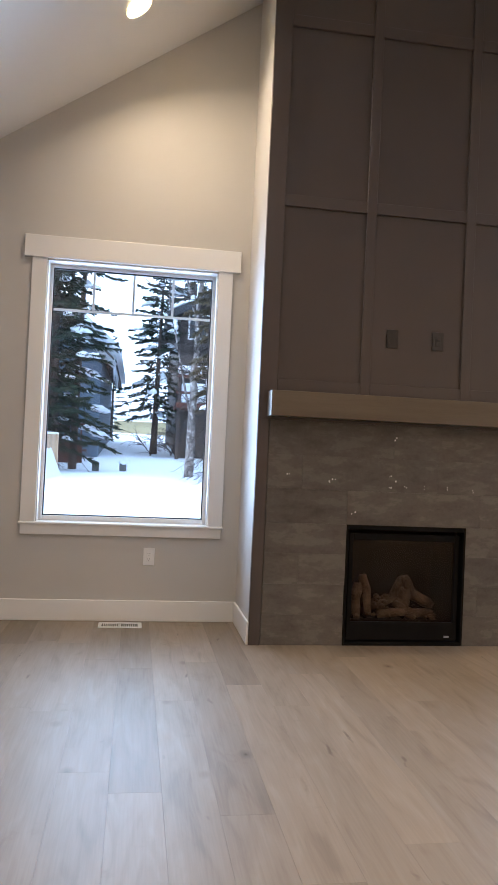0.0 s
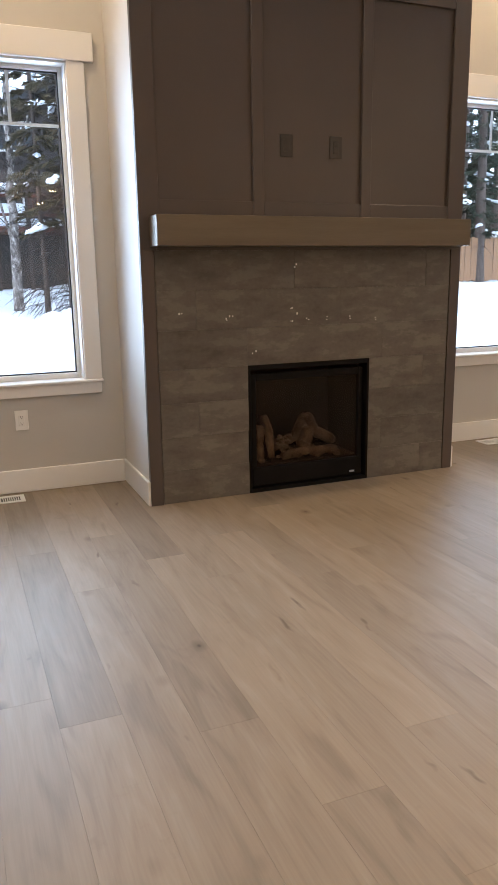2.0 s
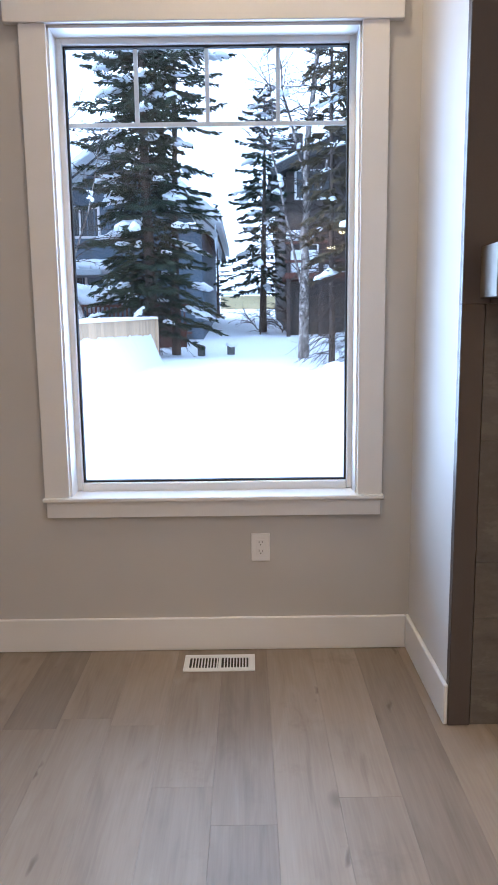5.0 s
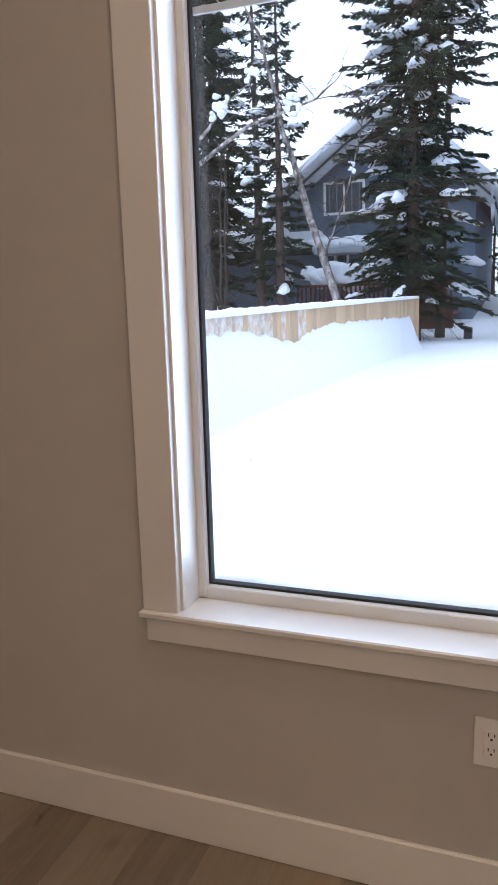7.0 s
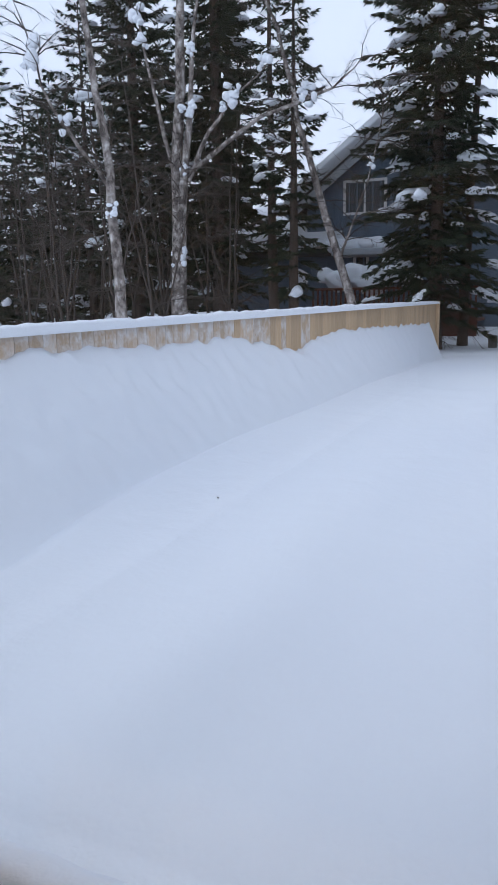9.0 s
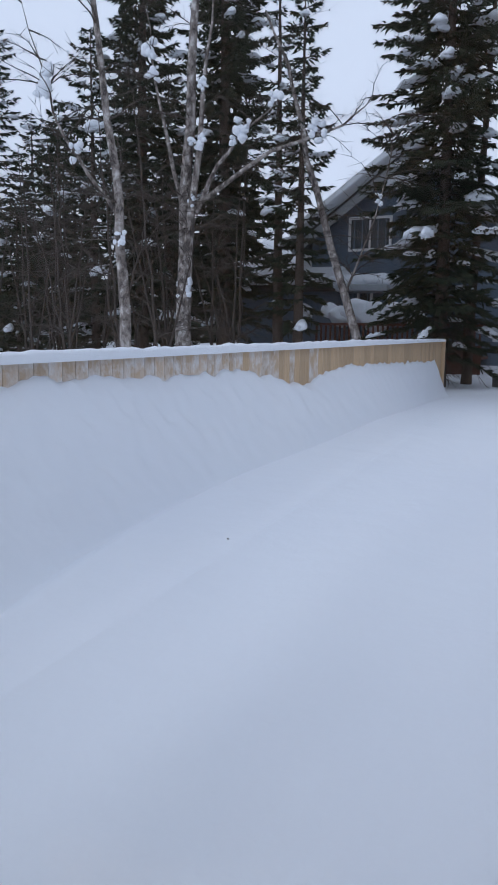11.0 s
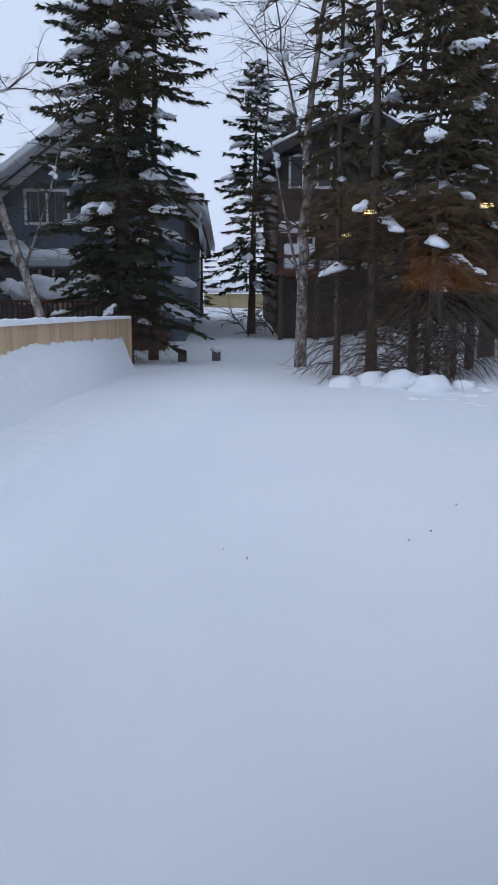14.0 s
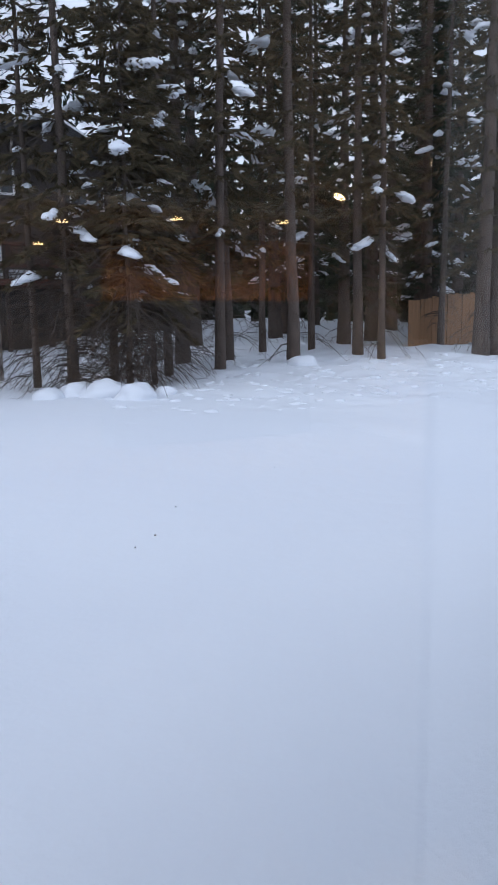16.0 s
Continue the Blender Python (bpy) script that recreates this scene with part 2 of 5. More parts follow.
def build_frosted(nt, b):
    build_board(nt, b)
    wood = b.inputs["Base Color"].links[0].from_socket
    c, info = nt.nodes.new("ShaderNodeTexCoord"), nt.nodes.new("ShaderNodeObjectInfo")
    off = nt.nodes.new("ShaderNodeVectorMath")
    off.operation = "MULTIPLY_ADD"
    nt.links.new(info.outputs["Random"], off.inputs[0])
    off.inputs[1].default_value = (41, 23, 67)
    nt.links.new(c.outputs["Object"], off.inputs[2])
    rime = noise_tex(nt, off.outputs[0], 8.0, 6, 0.7)
    nt.links.new(mixed(nt, ramp(nt, rime, [(0.42, (0.1, 0.1, 0.1)), (0.62, (0.85, 0.85, 0.85))]), wood, (0.78, 0.76, 0.75)), b.inputs["Base Color"])


FROSTED = material("rime_covered_fence_board", build_frosted)


def gloss_by_angle(nt, head_on):
    """Share of mirror reflection of a glass face, rising towards grazing views."""
    lw = nt.nodes.new("ShaderNodeLayerWeight")
    lw.inputs["Blend"].default_value = 0.5
    pw5 = nt.nodes.new("ShaderNodeMath")
    pw5.operation = "POWER"
    nt.links.new(lw.outputs["Facing"], pw5.inputs[0])
    pw5.inputs[1].default_value = 5.0
    mul = nt.nodes.new("ShaderNodeMath")
    mul.operation = "MULTIPLY_ADD"
    nt.links.new(pw5.outputs[0], mul.inputs[0])
    mul.inputs[1].default_value, mul.inputs[2].default_value = 1 - head_on, head_on
    return mul.outputs[0]


def build_glass(nt, b):
    nt.nodes.remove(b)
    out = nt.nodes["Material Output"]
    mix = nt.nodes.new("ShaderNodeMixShader")
    tr = nt.nodes.new("ShaderNodeBsdfTransparent")
    gl = nt.nodes.new("ShaderNodeBsdfGlossy")
    tr.inputs[0].default_value = (0.99, 1.0, 1.0, 1)
    gl.inputs["Roughness"].default_value = 0.0
    nt.links.new(gloss_by_angle(nt, 0.05), mix.inputs[0])
    nt.links.new(tr.outputs[0], mix.inputs[1])
    nt.links.new(gl.outputs[0], mix.inputs[2])
    nt.links.new(mix.outputs[0], out.inputs[0])


GLASS = material("window_glass", build_glass)


def build_smoked(nt, b):
    nt.nodes.remove(b)
    out = nt.nodes["Material Output"]
    mix = nt.nodes.new("ShaderNodeMixShader")
    tr = nt.nodes.new("ShaderNodeBsdfTransparent")
    gl = nt.nodes.new("ShaderNodeBsdfGlossy")
    tr.inputs[0].default_value = (0.55, 0.5, 0.47, 1)
    gl.inputs["Roughness"].default_value = 0.05
    nt.links.new(gloss_by_angle(nt, 0.015), mix.inputs[0])
    nt.links.new(tr.outputs[0], mix.inputs[1])
    nt.links.new(gl.outputs[0], mix.inputs[2])
    nt.links.new(mix.outputs[0], out.inputs[0])


SMOKED = material("fireplace_glass", build_smoked)


def build_lamp(nt, b):
    b.inputs["Base Color"].default_value = (0.9, 0.8, 0.6, 1)
    b.inputs["Emission Color"].default_value = (1.0, 0.62, 0.22, 1)
    b.inputs["Emission Strength"].default_value = 40.0


LAMPGLOW = material("lamp_diffuser", build_lamp)


# ---- mesh helpers ----
def part(name, bm, mat, parent=None, label="", smooth=False):
    me = bpy.data.meshes.new(name)
    bm.to_mesh(me)
    bm.free()
    me.materials.append(mat)
    if smooth:
        me.polygons.foreach_set("use_smooth", [True] * len(me.polygons))
    ob = new(name, me)
    if parent is not None:
        ob.parent = parent
    if label:
        ob["label"] = label
    return ob


def raw(name, verts, faces, mat, parent=None, label="", smooth=False):
    me = bpy.data.meshes.new(name)
    me.from_pydata([tuple(v) for v in verts], [], faces)
    me.materials.append(mat)
    if smooth:
        me.polygons.foreach_set("use_smooth", [True] * len(me.polygons))
    ob = new(name, me)
    if parent is not None:
        ob.parent = parent
    if label:
        ob["label"] = label
    return ob


def empty(name, label, category, group="", kind="", at=(0, 0, 0)):
    ob = new(name)
    ob.location = at
    return tagged(ob, label, category, group, kind)


def add_box(bm, lo, hi, bevel=0.0, segments=1):
    made = bmesh.ops.create_cube(bm, size=1.0)["verts"]
    c = [(a + b) / 2 for a, b in zip(lo, hi)]
    s = [abs(b - a) for a, b in zip(lo, hi)]
    for v in made:
        v.co = Vector([v.co[i] * s[i] + c[i] for i in range(3)])
    if bevel:
        edges = {e for v in made for e in v.link_edges}
        bmesh.ops.bevel(bm, geom=list(edges), offset=bevel, segments=segments, affect="EDGES", profile=0.6)
    return bm


def boxes(*specs, bevel=0.0, segments=1):
    bm = bmesh.new()
    for lo, hi in specs:
        add_box(bm, lo, hi, bevel, segments)
    return bm


def prism(bm, poly, y0, y1):
    """A wall slice: an outline in x and z, from y0 to y1."""
    a = [bm.verts.new((x, y0, z)) for x, z in poly]
    b = [bm.verts.new((x, y1, z)) for x, z in poly]
    bm.faces.new(a)
    bm.faces.new(b[::-1])
    n = len(poly)
    for i in range(n):
        bm.faces.new((a[i], b[i], b[(i + 1) % n], a[(i + 1) % n]))
    bmesh.ops.recalc_face_normals(bm, faces=bm.faces)
    return bm


def add_cyl(bm, a, b, r0, r1, sides=10):
    a, b = Vector(a), Vector(b)
    d = (b - a)
    q = d.to_track_quat("Z", "Y").to_matrix().to_4x4()
    bmesh.ops.create_cone(bm, cap_ends=True, segments=sides, radius1=r0, radius2=r1, depth=d.length, matrix=Matrix.Translation((a + b) / 2) @ q)
    return bm


def lump(bm, c, r, flat=0.6, seed=0, sub=2):
    """An uneven soft heap of snow."""
    made = bmesh.ops.create_icosphere(bm, subdivisions=sub, radius=1.0)["verts"]
    for v in made:
        k = 1 + 0.35 * noise.noise(v.co * 1.4 + Vector((seed * 1.7, seed, 0)))
        v.co = Vector((c[0] + v.co.x * r * k, c[1] + v.co.y * r * k, c[2] + v.co.z * r * flat * k))


# ---- the room ----
RIDGE_X, RIDGE_Z, SLOPE = 1.06, 5.27, 0.67
WEST, EAST, SOUTH, BUMP_W, BUMP_Y, OUT_Y = -2.9, 5.1, -12.8, 2.12, -0.645, 0.2


def roof_z(x):
    return RIDGE_Z - SLOPE * abs(x - RIDGE_X)


WIN_X0, WIN_X1, WIN_Z0, WIN_Z1 = -1.446, -0.229, 0.69, 2.54
WIN2_X0, WIN2_X1 = 2.12 + 0.229, 2.12 + 1.446


def gable(x0, x1, z0):
    """Wall outline between x0 and x1 from z0 up to the ceiling."""
    poly = [(x0, z0), (x1, z0), (x1, roof_z(x1))]
    if x0 < RIDGE_X < x1:
        poly.append((RIDGE_X, RIDGE_Z))
    poly.append((x0, roof_z(x0)))
    return poly


bm = bmesh.new()
for x0, x1, z0, z1 in ((WEST, WIN_X0, -0.6, None), (WIN_X1, WIN2_X0, -0.6, None), (WIN2_X1, EAST, -0.6, None)):
    prism(bm, gable(x0, x1, z0), 0.0, OUT_Y)
for x0, x1 in ((WIN_X0, WIN_X1), (WIN2_X0, WIN2_X1)):
    add_box(bm, (x0, 0, -0.6), (x1, OUT_Y, WIN_Z0 - 0.03))
    prism(bm, gable(x0, x1, WIN_Z1), 0.0, OUT_Y)
tagged(part("wall_north", bm, WALL), "warm grey painted window wall under the vaulted ceiling", "wall", kind="structure")
tagged(part("wall_west", boxes(((WEST - 0.15, SOUTH, -0.6), (WEST, OUT_Y, roof_z(WEST)))), WALL), "plain warm grey painted wall", "wall", kind="structure")
tagged(part("wall_east", boxes(((EAST, SOUTH, -0.6), (EAST + 0.15, OUT_Y, roof_z(EAST)))), WALL), "plain warm grey painted wall", "wall", kind="structure")
tagged(part("wall_south", prism(bmesh.new(), gable(WEST, EAST, -0.6), SOUTH - 0.15, SOUTH), WALL), "plain warm grey painted wall", "wall", kind="structure")

bm = bmesh.new()
prism(bm, [(WEST - 0.5, roof_z(WEST - 0.5)), (RIDGE_X, RIDGE_Z), (EAST + 0.5, roof_z(EAST + 0.5)), (EAST + 0.5, roof_z(EAST + 0.5) + 0.3), (RIDGE_X, RIDGE_Z + 0.3), (WEST - 0.5, roof_z(WEST - 0.5) + 0.3)], SOUTH - 0.15, OUT_Y + 0.15)
tagged(part("ceiling", bm, CEIL), "white textured vaulted ceiling", "ceiling", kind="structure")
bm = boxes(((WEST, SOUTH, 2.76), (3.7, -7.0, 2.88)))
tagged(part("ceiling_low", bm, CEIL), "white flat ceiling over the back of the room", "ceiling", kind="structure")
tagged(part("subfloor", boxes(((WEST - 0.15, SOUTH - 0.15, -0.2), (EAST + 0.15, OUT_Y - 0.01, -0.016))), SUBFLOOR), "dark base under the oak planks", "floor", kind="structure")

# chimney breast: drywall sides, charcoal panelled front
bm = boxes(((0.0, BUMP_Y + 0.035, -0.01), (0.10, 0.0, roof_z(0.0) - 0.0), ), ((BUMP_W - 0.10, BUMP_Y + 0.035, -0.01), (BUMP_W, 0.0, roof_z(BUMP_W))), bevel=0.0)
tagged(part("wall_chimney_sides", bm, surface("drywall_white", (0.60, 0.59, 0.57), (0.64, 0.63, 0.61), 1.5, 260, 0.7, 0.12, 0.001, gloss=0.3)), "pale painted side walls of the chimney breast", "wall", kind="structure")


def base_run(name, lo, hi):
    bm = boxes((lo, hi), bevel=0.004)
    return tagged(part(name, bm, TRIM), "white painted tall baseboard", "baseboard", kind="structure")


BASE_H = 0.148
base_run("baseboard_west", (WEST + 0.016, -0.016, 0.0), (-0.016, 0.0, BASE_H))
base_run("baseboard_east", (BUMP_W + 0.016, -0.016, 0.0), (EAST - 0.016, 0.0, BASE_H))
base_run("baseboard_chimney_west", (-0.016, BUMP_Y + 0.006, 0.0), (0.0, 0.0, BASE_H))
base_run("baseboard_chimney_east", (BUMP_W, BUMP_Y + 0.006, 0.0), (BUMP_W + 0.016, 0.0, BASE_H))
base_run("baseboard_side_west", (WEST, SOUTH, 0.0), (WEST + 0.016, 0.0, BASE_H))
base_run("baseboard_side_east", (EAST - 0.016, SOUTH, 0.0), (EAST, 0.0, BASE_H))


# windows
def window(name, x0, x1):
    w = empty(name, "large white framed picture window with grid across the top", "window", kind="structure", at=(x0, 0, WIN_Z0))

    def p(n, specs, mat, label="", bevel=0.002):
        bm = bmesh.new()
        for lo, hi in specs:
            add_box(bm, lo, hi, bevel)
        ob = part(n, bm, mat, None, label)
        ob.parent = w
        ob.matrix_parent_inverse = Matrix.Translation((-x0, 0, -WIN_Z0))
        return ob
    z0, z1 = WIN_Z0, WIN_Z1
    p("casing", [((x0 - 0.10, -0.022, z0), (x0 + 0.004, -0.001, z1))], TRIM, "flat white side casing")
    p("casing", [((x1 - 0.004, -0.022, z0), (x1 + 0.10, -0.001, z1))], TRIM, "flat white side casing")
    p("head_casing", [((x0 - 0.155, -0.032, z1), (x1 + 0.155, -0.001, z1 + 0.155))], TRIM, "wide flat white head casing", 0.003)
    p("window_sill", [((x0 - 0.107, -0.040, z0 - 0.018), (x1 + 0.107, 0.10, z0))], TRIM, "white window stool", 0.004)
    p("apron", [((x0 - 0.094, -0.022, z0 - 0.088), (x1 + 0.094, -0.001, z0 - 0.018))], TRIM)
    p("jamb", [((x0 + 0.0, -0.002, z0), (x0 + 0.012, 0.10, z1)), ((x1 - 0.012, -0.002, z0), (x1, 0.10, z1)), ((x0, -0.002, z1 - 0.012), (x1, 0.10, z1))], TRIM, "white jamb lining", 0.001)
    f = 0.034
    p("window_frame", [((x0, 0.10, z0), (x0 + f, 0.145, z1)), ((x1 - f, 0.10, z0), (x1, 0.145, z1)), ((x0 + f, 0.10, z0 - 0.028), (x1 - f, 0.145, z0 + f)), ((x0 + f, 0.10, z1 - f), (x1 - f, 0.145, z1))], VINYL, "white vinyl sash", 0.003)
    g = 0.007
    i0, i1, j0, j1 = x0 + f, x1 - f, z0 + f, z1 - f
    p("gasket", [((i0, 0.122, j0), (i0 + g, 0.146, j1)), ((i1 - g, 0.122, j0), (i1, 0.146, j1)), ((i0 + g, 0.122, j0), (i1 - g, 0.146, j0 + g)), ((i0 + g, 0.122, j1 - g), (i1 - g, 0.146, j1))], GASKET, "thin black glazing gasket", 0.0)
    pane = p("pane", [((i0, 0.130, j0), (i1, 0.134, j1))], GLASS, "clear glass pane", 0.0)
    pane.visible_shadow = False
    mz = 2.21
    p("muntin", [((i0, 0.138, mz - 0.009), (i1, 0.146, mz + 0.009))], VINYL, "slim white grid bar", 0.001)
    for k in (1, 2, 3):
        mx = i0 + (i1 - i0) * k / 4
        p("muntin", [((mx - 0.009, 0.138, mz + 0.009), (mx + 0.009, 0.146, j1))], VINYL, "slim white grid bar", 0.001)
    return w


window("window_1", WIN_X0, WIN_X1)
window("window_2", WIN2_X0, WIN2_X1)

# daylight at the windows
for x0, x1 in ((WIN_X0, WIN_X1), (WIN2_X0, WIN2_X1)):
    d = bpy.data.lights.new("window_daylight", "AREA")
    d.shape, d.size, d.size_y, d.energy, d.color = "RECTANGLE", x1 - x0 - 0.1, WIN_Z1 - WIN_Z0 - 0.16, WINDOW_WATTS, (0.86, 0.94, 1.0)
    d.spread = radians(115)
    l = new("window_daylight", d)
    l.matrix_world = look(((x0 + x1) / 2, 0.119, (WIN_Z0 + WIN_Z1) / 2 + 0.03), ((x0 + x1) / 2, -3, (WIN_Z0 + WIN_Z1) / 2 + 0.03))

# ---- fireplace wall ----
panel = empty("panelled_overmantel", "charcoal painted board and batten panelling above the mantel", "wall panel", at=(0, BUMP_Y, 1.457))


def under(ob, parent):
    """Parent a part that was built in world places."""
    ob.parent = parent
    ob.matrix_parent_inverse = Matrix.Translation(parent.location).inverted()
    return ob


FACE = BUMP_Y + 0.022
bm = prism(bmesh.new(), [(0.0, 1.457), (BUMP_W, 1.457), (BUMP_W, roof_z(BUMP_W)), (RIDGE_X, RIDGE_Z), (0.0, roof_z(0.0))], FACE, FACE + 0.012)
under(part("back_board", bm, PANEL), panel)
stiles = [(0.0, 0.115), (0.672, 0.737), (1.372, 1.437), (2.005, BUMP_W)]
rails = [(1.62, 1.725), (2.855, 2.93), (4.04, 4.115)]
for a, b in stiles:
    z1 = min(roof_z(a), roof_z(b))
    under(part("batten", boxes(((a, BUMP_Y, 1.457), (b, FACE, z1)), bevel=0.002), PANEL), panel)
for z0, z1 in rails:
    for (a0, a1), (b0, b1) in zip(stiles, stiles[1:]):
        under(part("rail", boxes(((a1, BUMP_Y + 0.002, z0), (b0, FACE, z1)), bevel=0.002), PANEL), panel)

# painted edge boards beside the tile
surround = empty("fireplace_surround", "dark slate tile fireplace surround with charcoal edge boards", "fireplace", at=(0, BUMP_Y, 0))
under(part("edge_board", boxes(((0.0, BUMP_Y, 0.0), (0.075, FACE, 1.457)), bevel=0.002), PANEL), surround)
under(part("edge_board", boxes(((BUMP_W - 0.075, BUMP_Y, 0.0), (BUMP_W, FACE, 1.457)), bevel=0.002), PANEL), surround)
FB_X0, FB_X1, FB_Z1 = 0.623, 1.456, 0.792
under(part("backing", boxes(((0.0, FACE, 0.0), (FB_X0, FACE + 0.012, 1.457)), ((FB_X1, FACE, 0.0), (BUMP_W, FACE + 0.012, 1.457)), ((FB_X0, FACE, FB_Z1), (FB_X1, FACE + 0.012, 1.457))), PANEL), surround)
row_z = [0.0, 0.198, 0.396, 0.594, 0.792, 1.014, 1.236, 1.457]
for r in range(7):
    z0, z1 = row_z[r], row_z[r + 1]
    shift = (0.0, 0.62, 0.31)[r % 3]
    cuts = [0.078] + [x for x in (shift + 0.93 * k for k in range(-1, 4)) if 0.2 < x < BUMP_W - 0.2] + [BUMP_W - 0.078]
    for a, b in zip(cuts, cuts[1:]):
        spans = [(a, b)]
        if z1 < FB_Z1 + 0.01:
            spans = [(a, min(b, FB_X0)), (max(a, FB_X1), b)]
        for s0, s1 in spans:
            if s1 - s0 > 0.03:
                under(part("tile", boxes(((s0 + 0.0004, BUMP_Y + 0.006 - 0.0003 * ((r * 3 + int(s0 * 7)) % 3), z0 + 0.0004), (s1 - 0.0004, FACE, z1 - 0.0004)), bevel=0.0005), TILE), surround)
# small pale chips and scratches on the tile
bm = bmesh.new()
rng = random.Random(4)
for cx, cz in ((0.50, 1.07), (0.52, 1.09), (0.21, 1.10), (0.90, 1.05), (0.93, 1.08), (0.91, 1.12), (1.02, 1.05), (1.31, 1.05), (1.48, 1.04), (0.66, 0.86), (0.94, 1.36), (1.15, 1.05)):
    for k in range(2):
        x, z = cx + rng.uniform(-0.015, 0.015), cz + rng.uniform(-0.012, 0.012)
        add_box(bm, (x, BUMP_Y + 0.0005, z), (x + rng.uniform(0.003, 0.008), BUMP_Y + 0.0052, z + rng.uniform(0.003, 0.012)))
under(part("chip", bm, PLATE, None, "pale plaster specks stuck on the tile"), surround)["kind"] = "stuff"

mantel = empty("mantel_shelf", "long bronze brown box mantel fixed to the dark wall", "mantel", at=(1.06, BUMP_Y, 1.46))
under(part("beam", boxes(((0.055, BUMP_Y - 0.16, 1.475), (BUMP_W - 0.055, BUMP_Y, 1.635)), bevel=0.004, segments=2), MANTEL), mantel)
under(part("scribe", boxes(((0.09, BUMP_Y - 0.012, 1.457), (BUMP_W - 0.09, BUMP_Y, 1.475)), bevel=0.002), PANEL), mantel)

# gas firebox
fb = empty("gas_fireplace", "black gas fireplace insert with ceramic logs behind glass", "fireplace", at=(1.04, BUMP_Y, 0))
yf = BUMP_Y + 0.004
under(part("outer_frame", boxes(((FB_X0, yf, 0.0), (FB_X0 + 0.018, yf + 0.1, FB_Z1)), ((FB_X1 - 0.018, yf, 0.0), (FB_X1, yf + 0.1, FB_Z1)), ((FB_X0 + 0.018, yf, FB_Z1 - 0.03), (FB_X1 - 0.018, yf + 0.1, FB_Z1)), ((FB_X0 + 0.018, yf, 0.0), (FB_X1 - 0.018, yf + 0.1, 0.022)), bevel=0.002), BLACK), fb)
under(part("door_frame", boxes(((FB_X0 + 0.03, yf + 0.03, 0.03), (FB_X0 + 0.062, yf + 0.06, 0.735)), ((FB_X1 - 0.062, yf + 0.03, 0.03), (FB_X1 - 0.03, yf + 0.06, 0.735)), ((FB_X0 + 0.062, yf + 0.03, 0.69), (FB_X1 - 0.062, yf + 0.06, 0.735)), bevel=0.006, segments=2), BLACK, None, "satin black door frame"), fb)
under(part("lower_panel", boxes(((FB_X0 + 0.03, yf + 0.025, 0.03), (FB_X1 - 0.03, yf + 0.06, 0.15)), bevel=0.005), BLACK), fb)
under(part("badge", boxes(((FB_X1 - 0.12, yf + 0.022, 0.05), (FB_X1 - 0.085, yf + 0.026, 0.062)), bevel=0.0), surface("badge_grey", (0.3, 0.3, 0.3), (0.4, 0.4, 0.4), 5, 50, 0.4, 0), None, "small pale badge"), fb)
pane = under(part("pane", boxes(((FB_X0 + 0.06, yf + 0.044, 0.15), (FB_X1 - 0.06, yf + 0.048, 0.69))), SMOKED, None, "smoked glass"), fb)
pane.visible_shadow = False
yb = BUMP_Y + 0.50
under(part("lining", boxes(((FB_X0 + 0.02, yb, 0.0), (FB_X1 - 0.02, yb + 0.02, 0.78)), ((FB_X0 + 0.012, yf + 0.1, 0.0), (FB_X0 + 0.03, yb, 0.78)), ((FB_X1 - 0.03, yf + 0.1, 0.0), (FB_X1 - 0.012, yb, 0.78)), ((FB_X0, yf + 0.1, 0.76), (FB_X1, yb, 0.78)), ((FB_X0, yf + 0.1, 0.12), (FB_X1, yb, 0.15)), bevel=0.0), FIREBRICK, None, "brown firebox lining"), fb)


def log_mesh(points, r, seed):
    """A gnarled log: rings along a bent line, with uneven radius."""
    rr = random.Random(seed)
    bm = bmesh.new()
    rings = []
    n = 12
    pts = [Vector(p) for p in points]
    steps = 12
    for i in range(steps + 1):
        u = i / steps * (len(pts) - 1)
        k = min(int(u), len(pts) - 2)
        c = pts[k].lerp(pts[k + 1], u - k)
        d = (pts[k + 1] - pts[k]).normalized()
        q = d.to_track_quat("Z", "Y")
        ring = []
        for j in range(n):
            a = 2 * math.pi * j / n
            rad = r * (0.85 + 0.35 * noise.noise((c * 9 + Vector((math.cos(a), math.sin(a), seed)) * 1.3))) * (0.75 if i in (0, steps) else 1)
            ring.append(bm.verts.new(c + q @ Vector((math.cos(a) * rad, math.sin(a) * rad, 0))))
        rings.append(ring)
    for a, b in zip(rings, rings[1:]):
        for j in range(n):
            bm.faces.new((a[j], a[(j + 1) % n], b[(j + 1) % n], b[j]))
    bm.faces.new(rings[0][::-1])
    bm.faces.new(rings[-1])
    return bm


yl = BUMP_Y + 0.2
LOGS = ((((0.765, yl - 0.02, 0.16), (0.76, yl, 0.26), (0.79, yl + 0.04, 0.37)), 0.036),
        (((0.855, yl - 0.01, 0.16), (0.85, yl + 0.03, 0.32), (0.82, yl + 0.06, 0.43)), 0.032),
        (((0.90, yl + 0.12, 0.20), (1.05, yl + 0.06, 0.27), (1.12, yl + 0.02, 0.42)), 0.040),
        (((1.10, yl - 0.02, 0.43), (1.18, yl + 0.02, 0.30), (1.34, yl + 0.06, 0.22)), 0.038),
        (((1.09, yl + 0.04, 0.20), (1.12, yl + 0.03, 0.28), (1.12, yl + 0.02, 0.36)), 0.055),
        (((1.02, yl - 0.05, 0.26), (1.10, yl - 0.05, 0.22), (1.20, yl - 0.05, 0.17)), 0.026),
        (((0.90, yl - 0.06, 0.175), (1.08, yl - 0.06, 0.20), (1.30, yl - 0.05, 0.19)), 0.030))
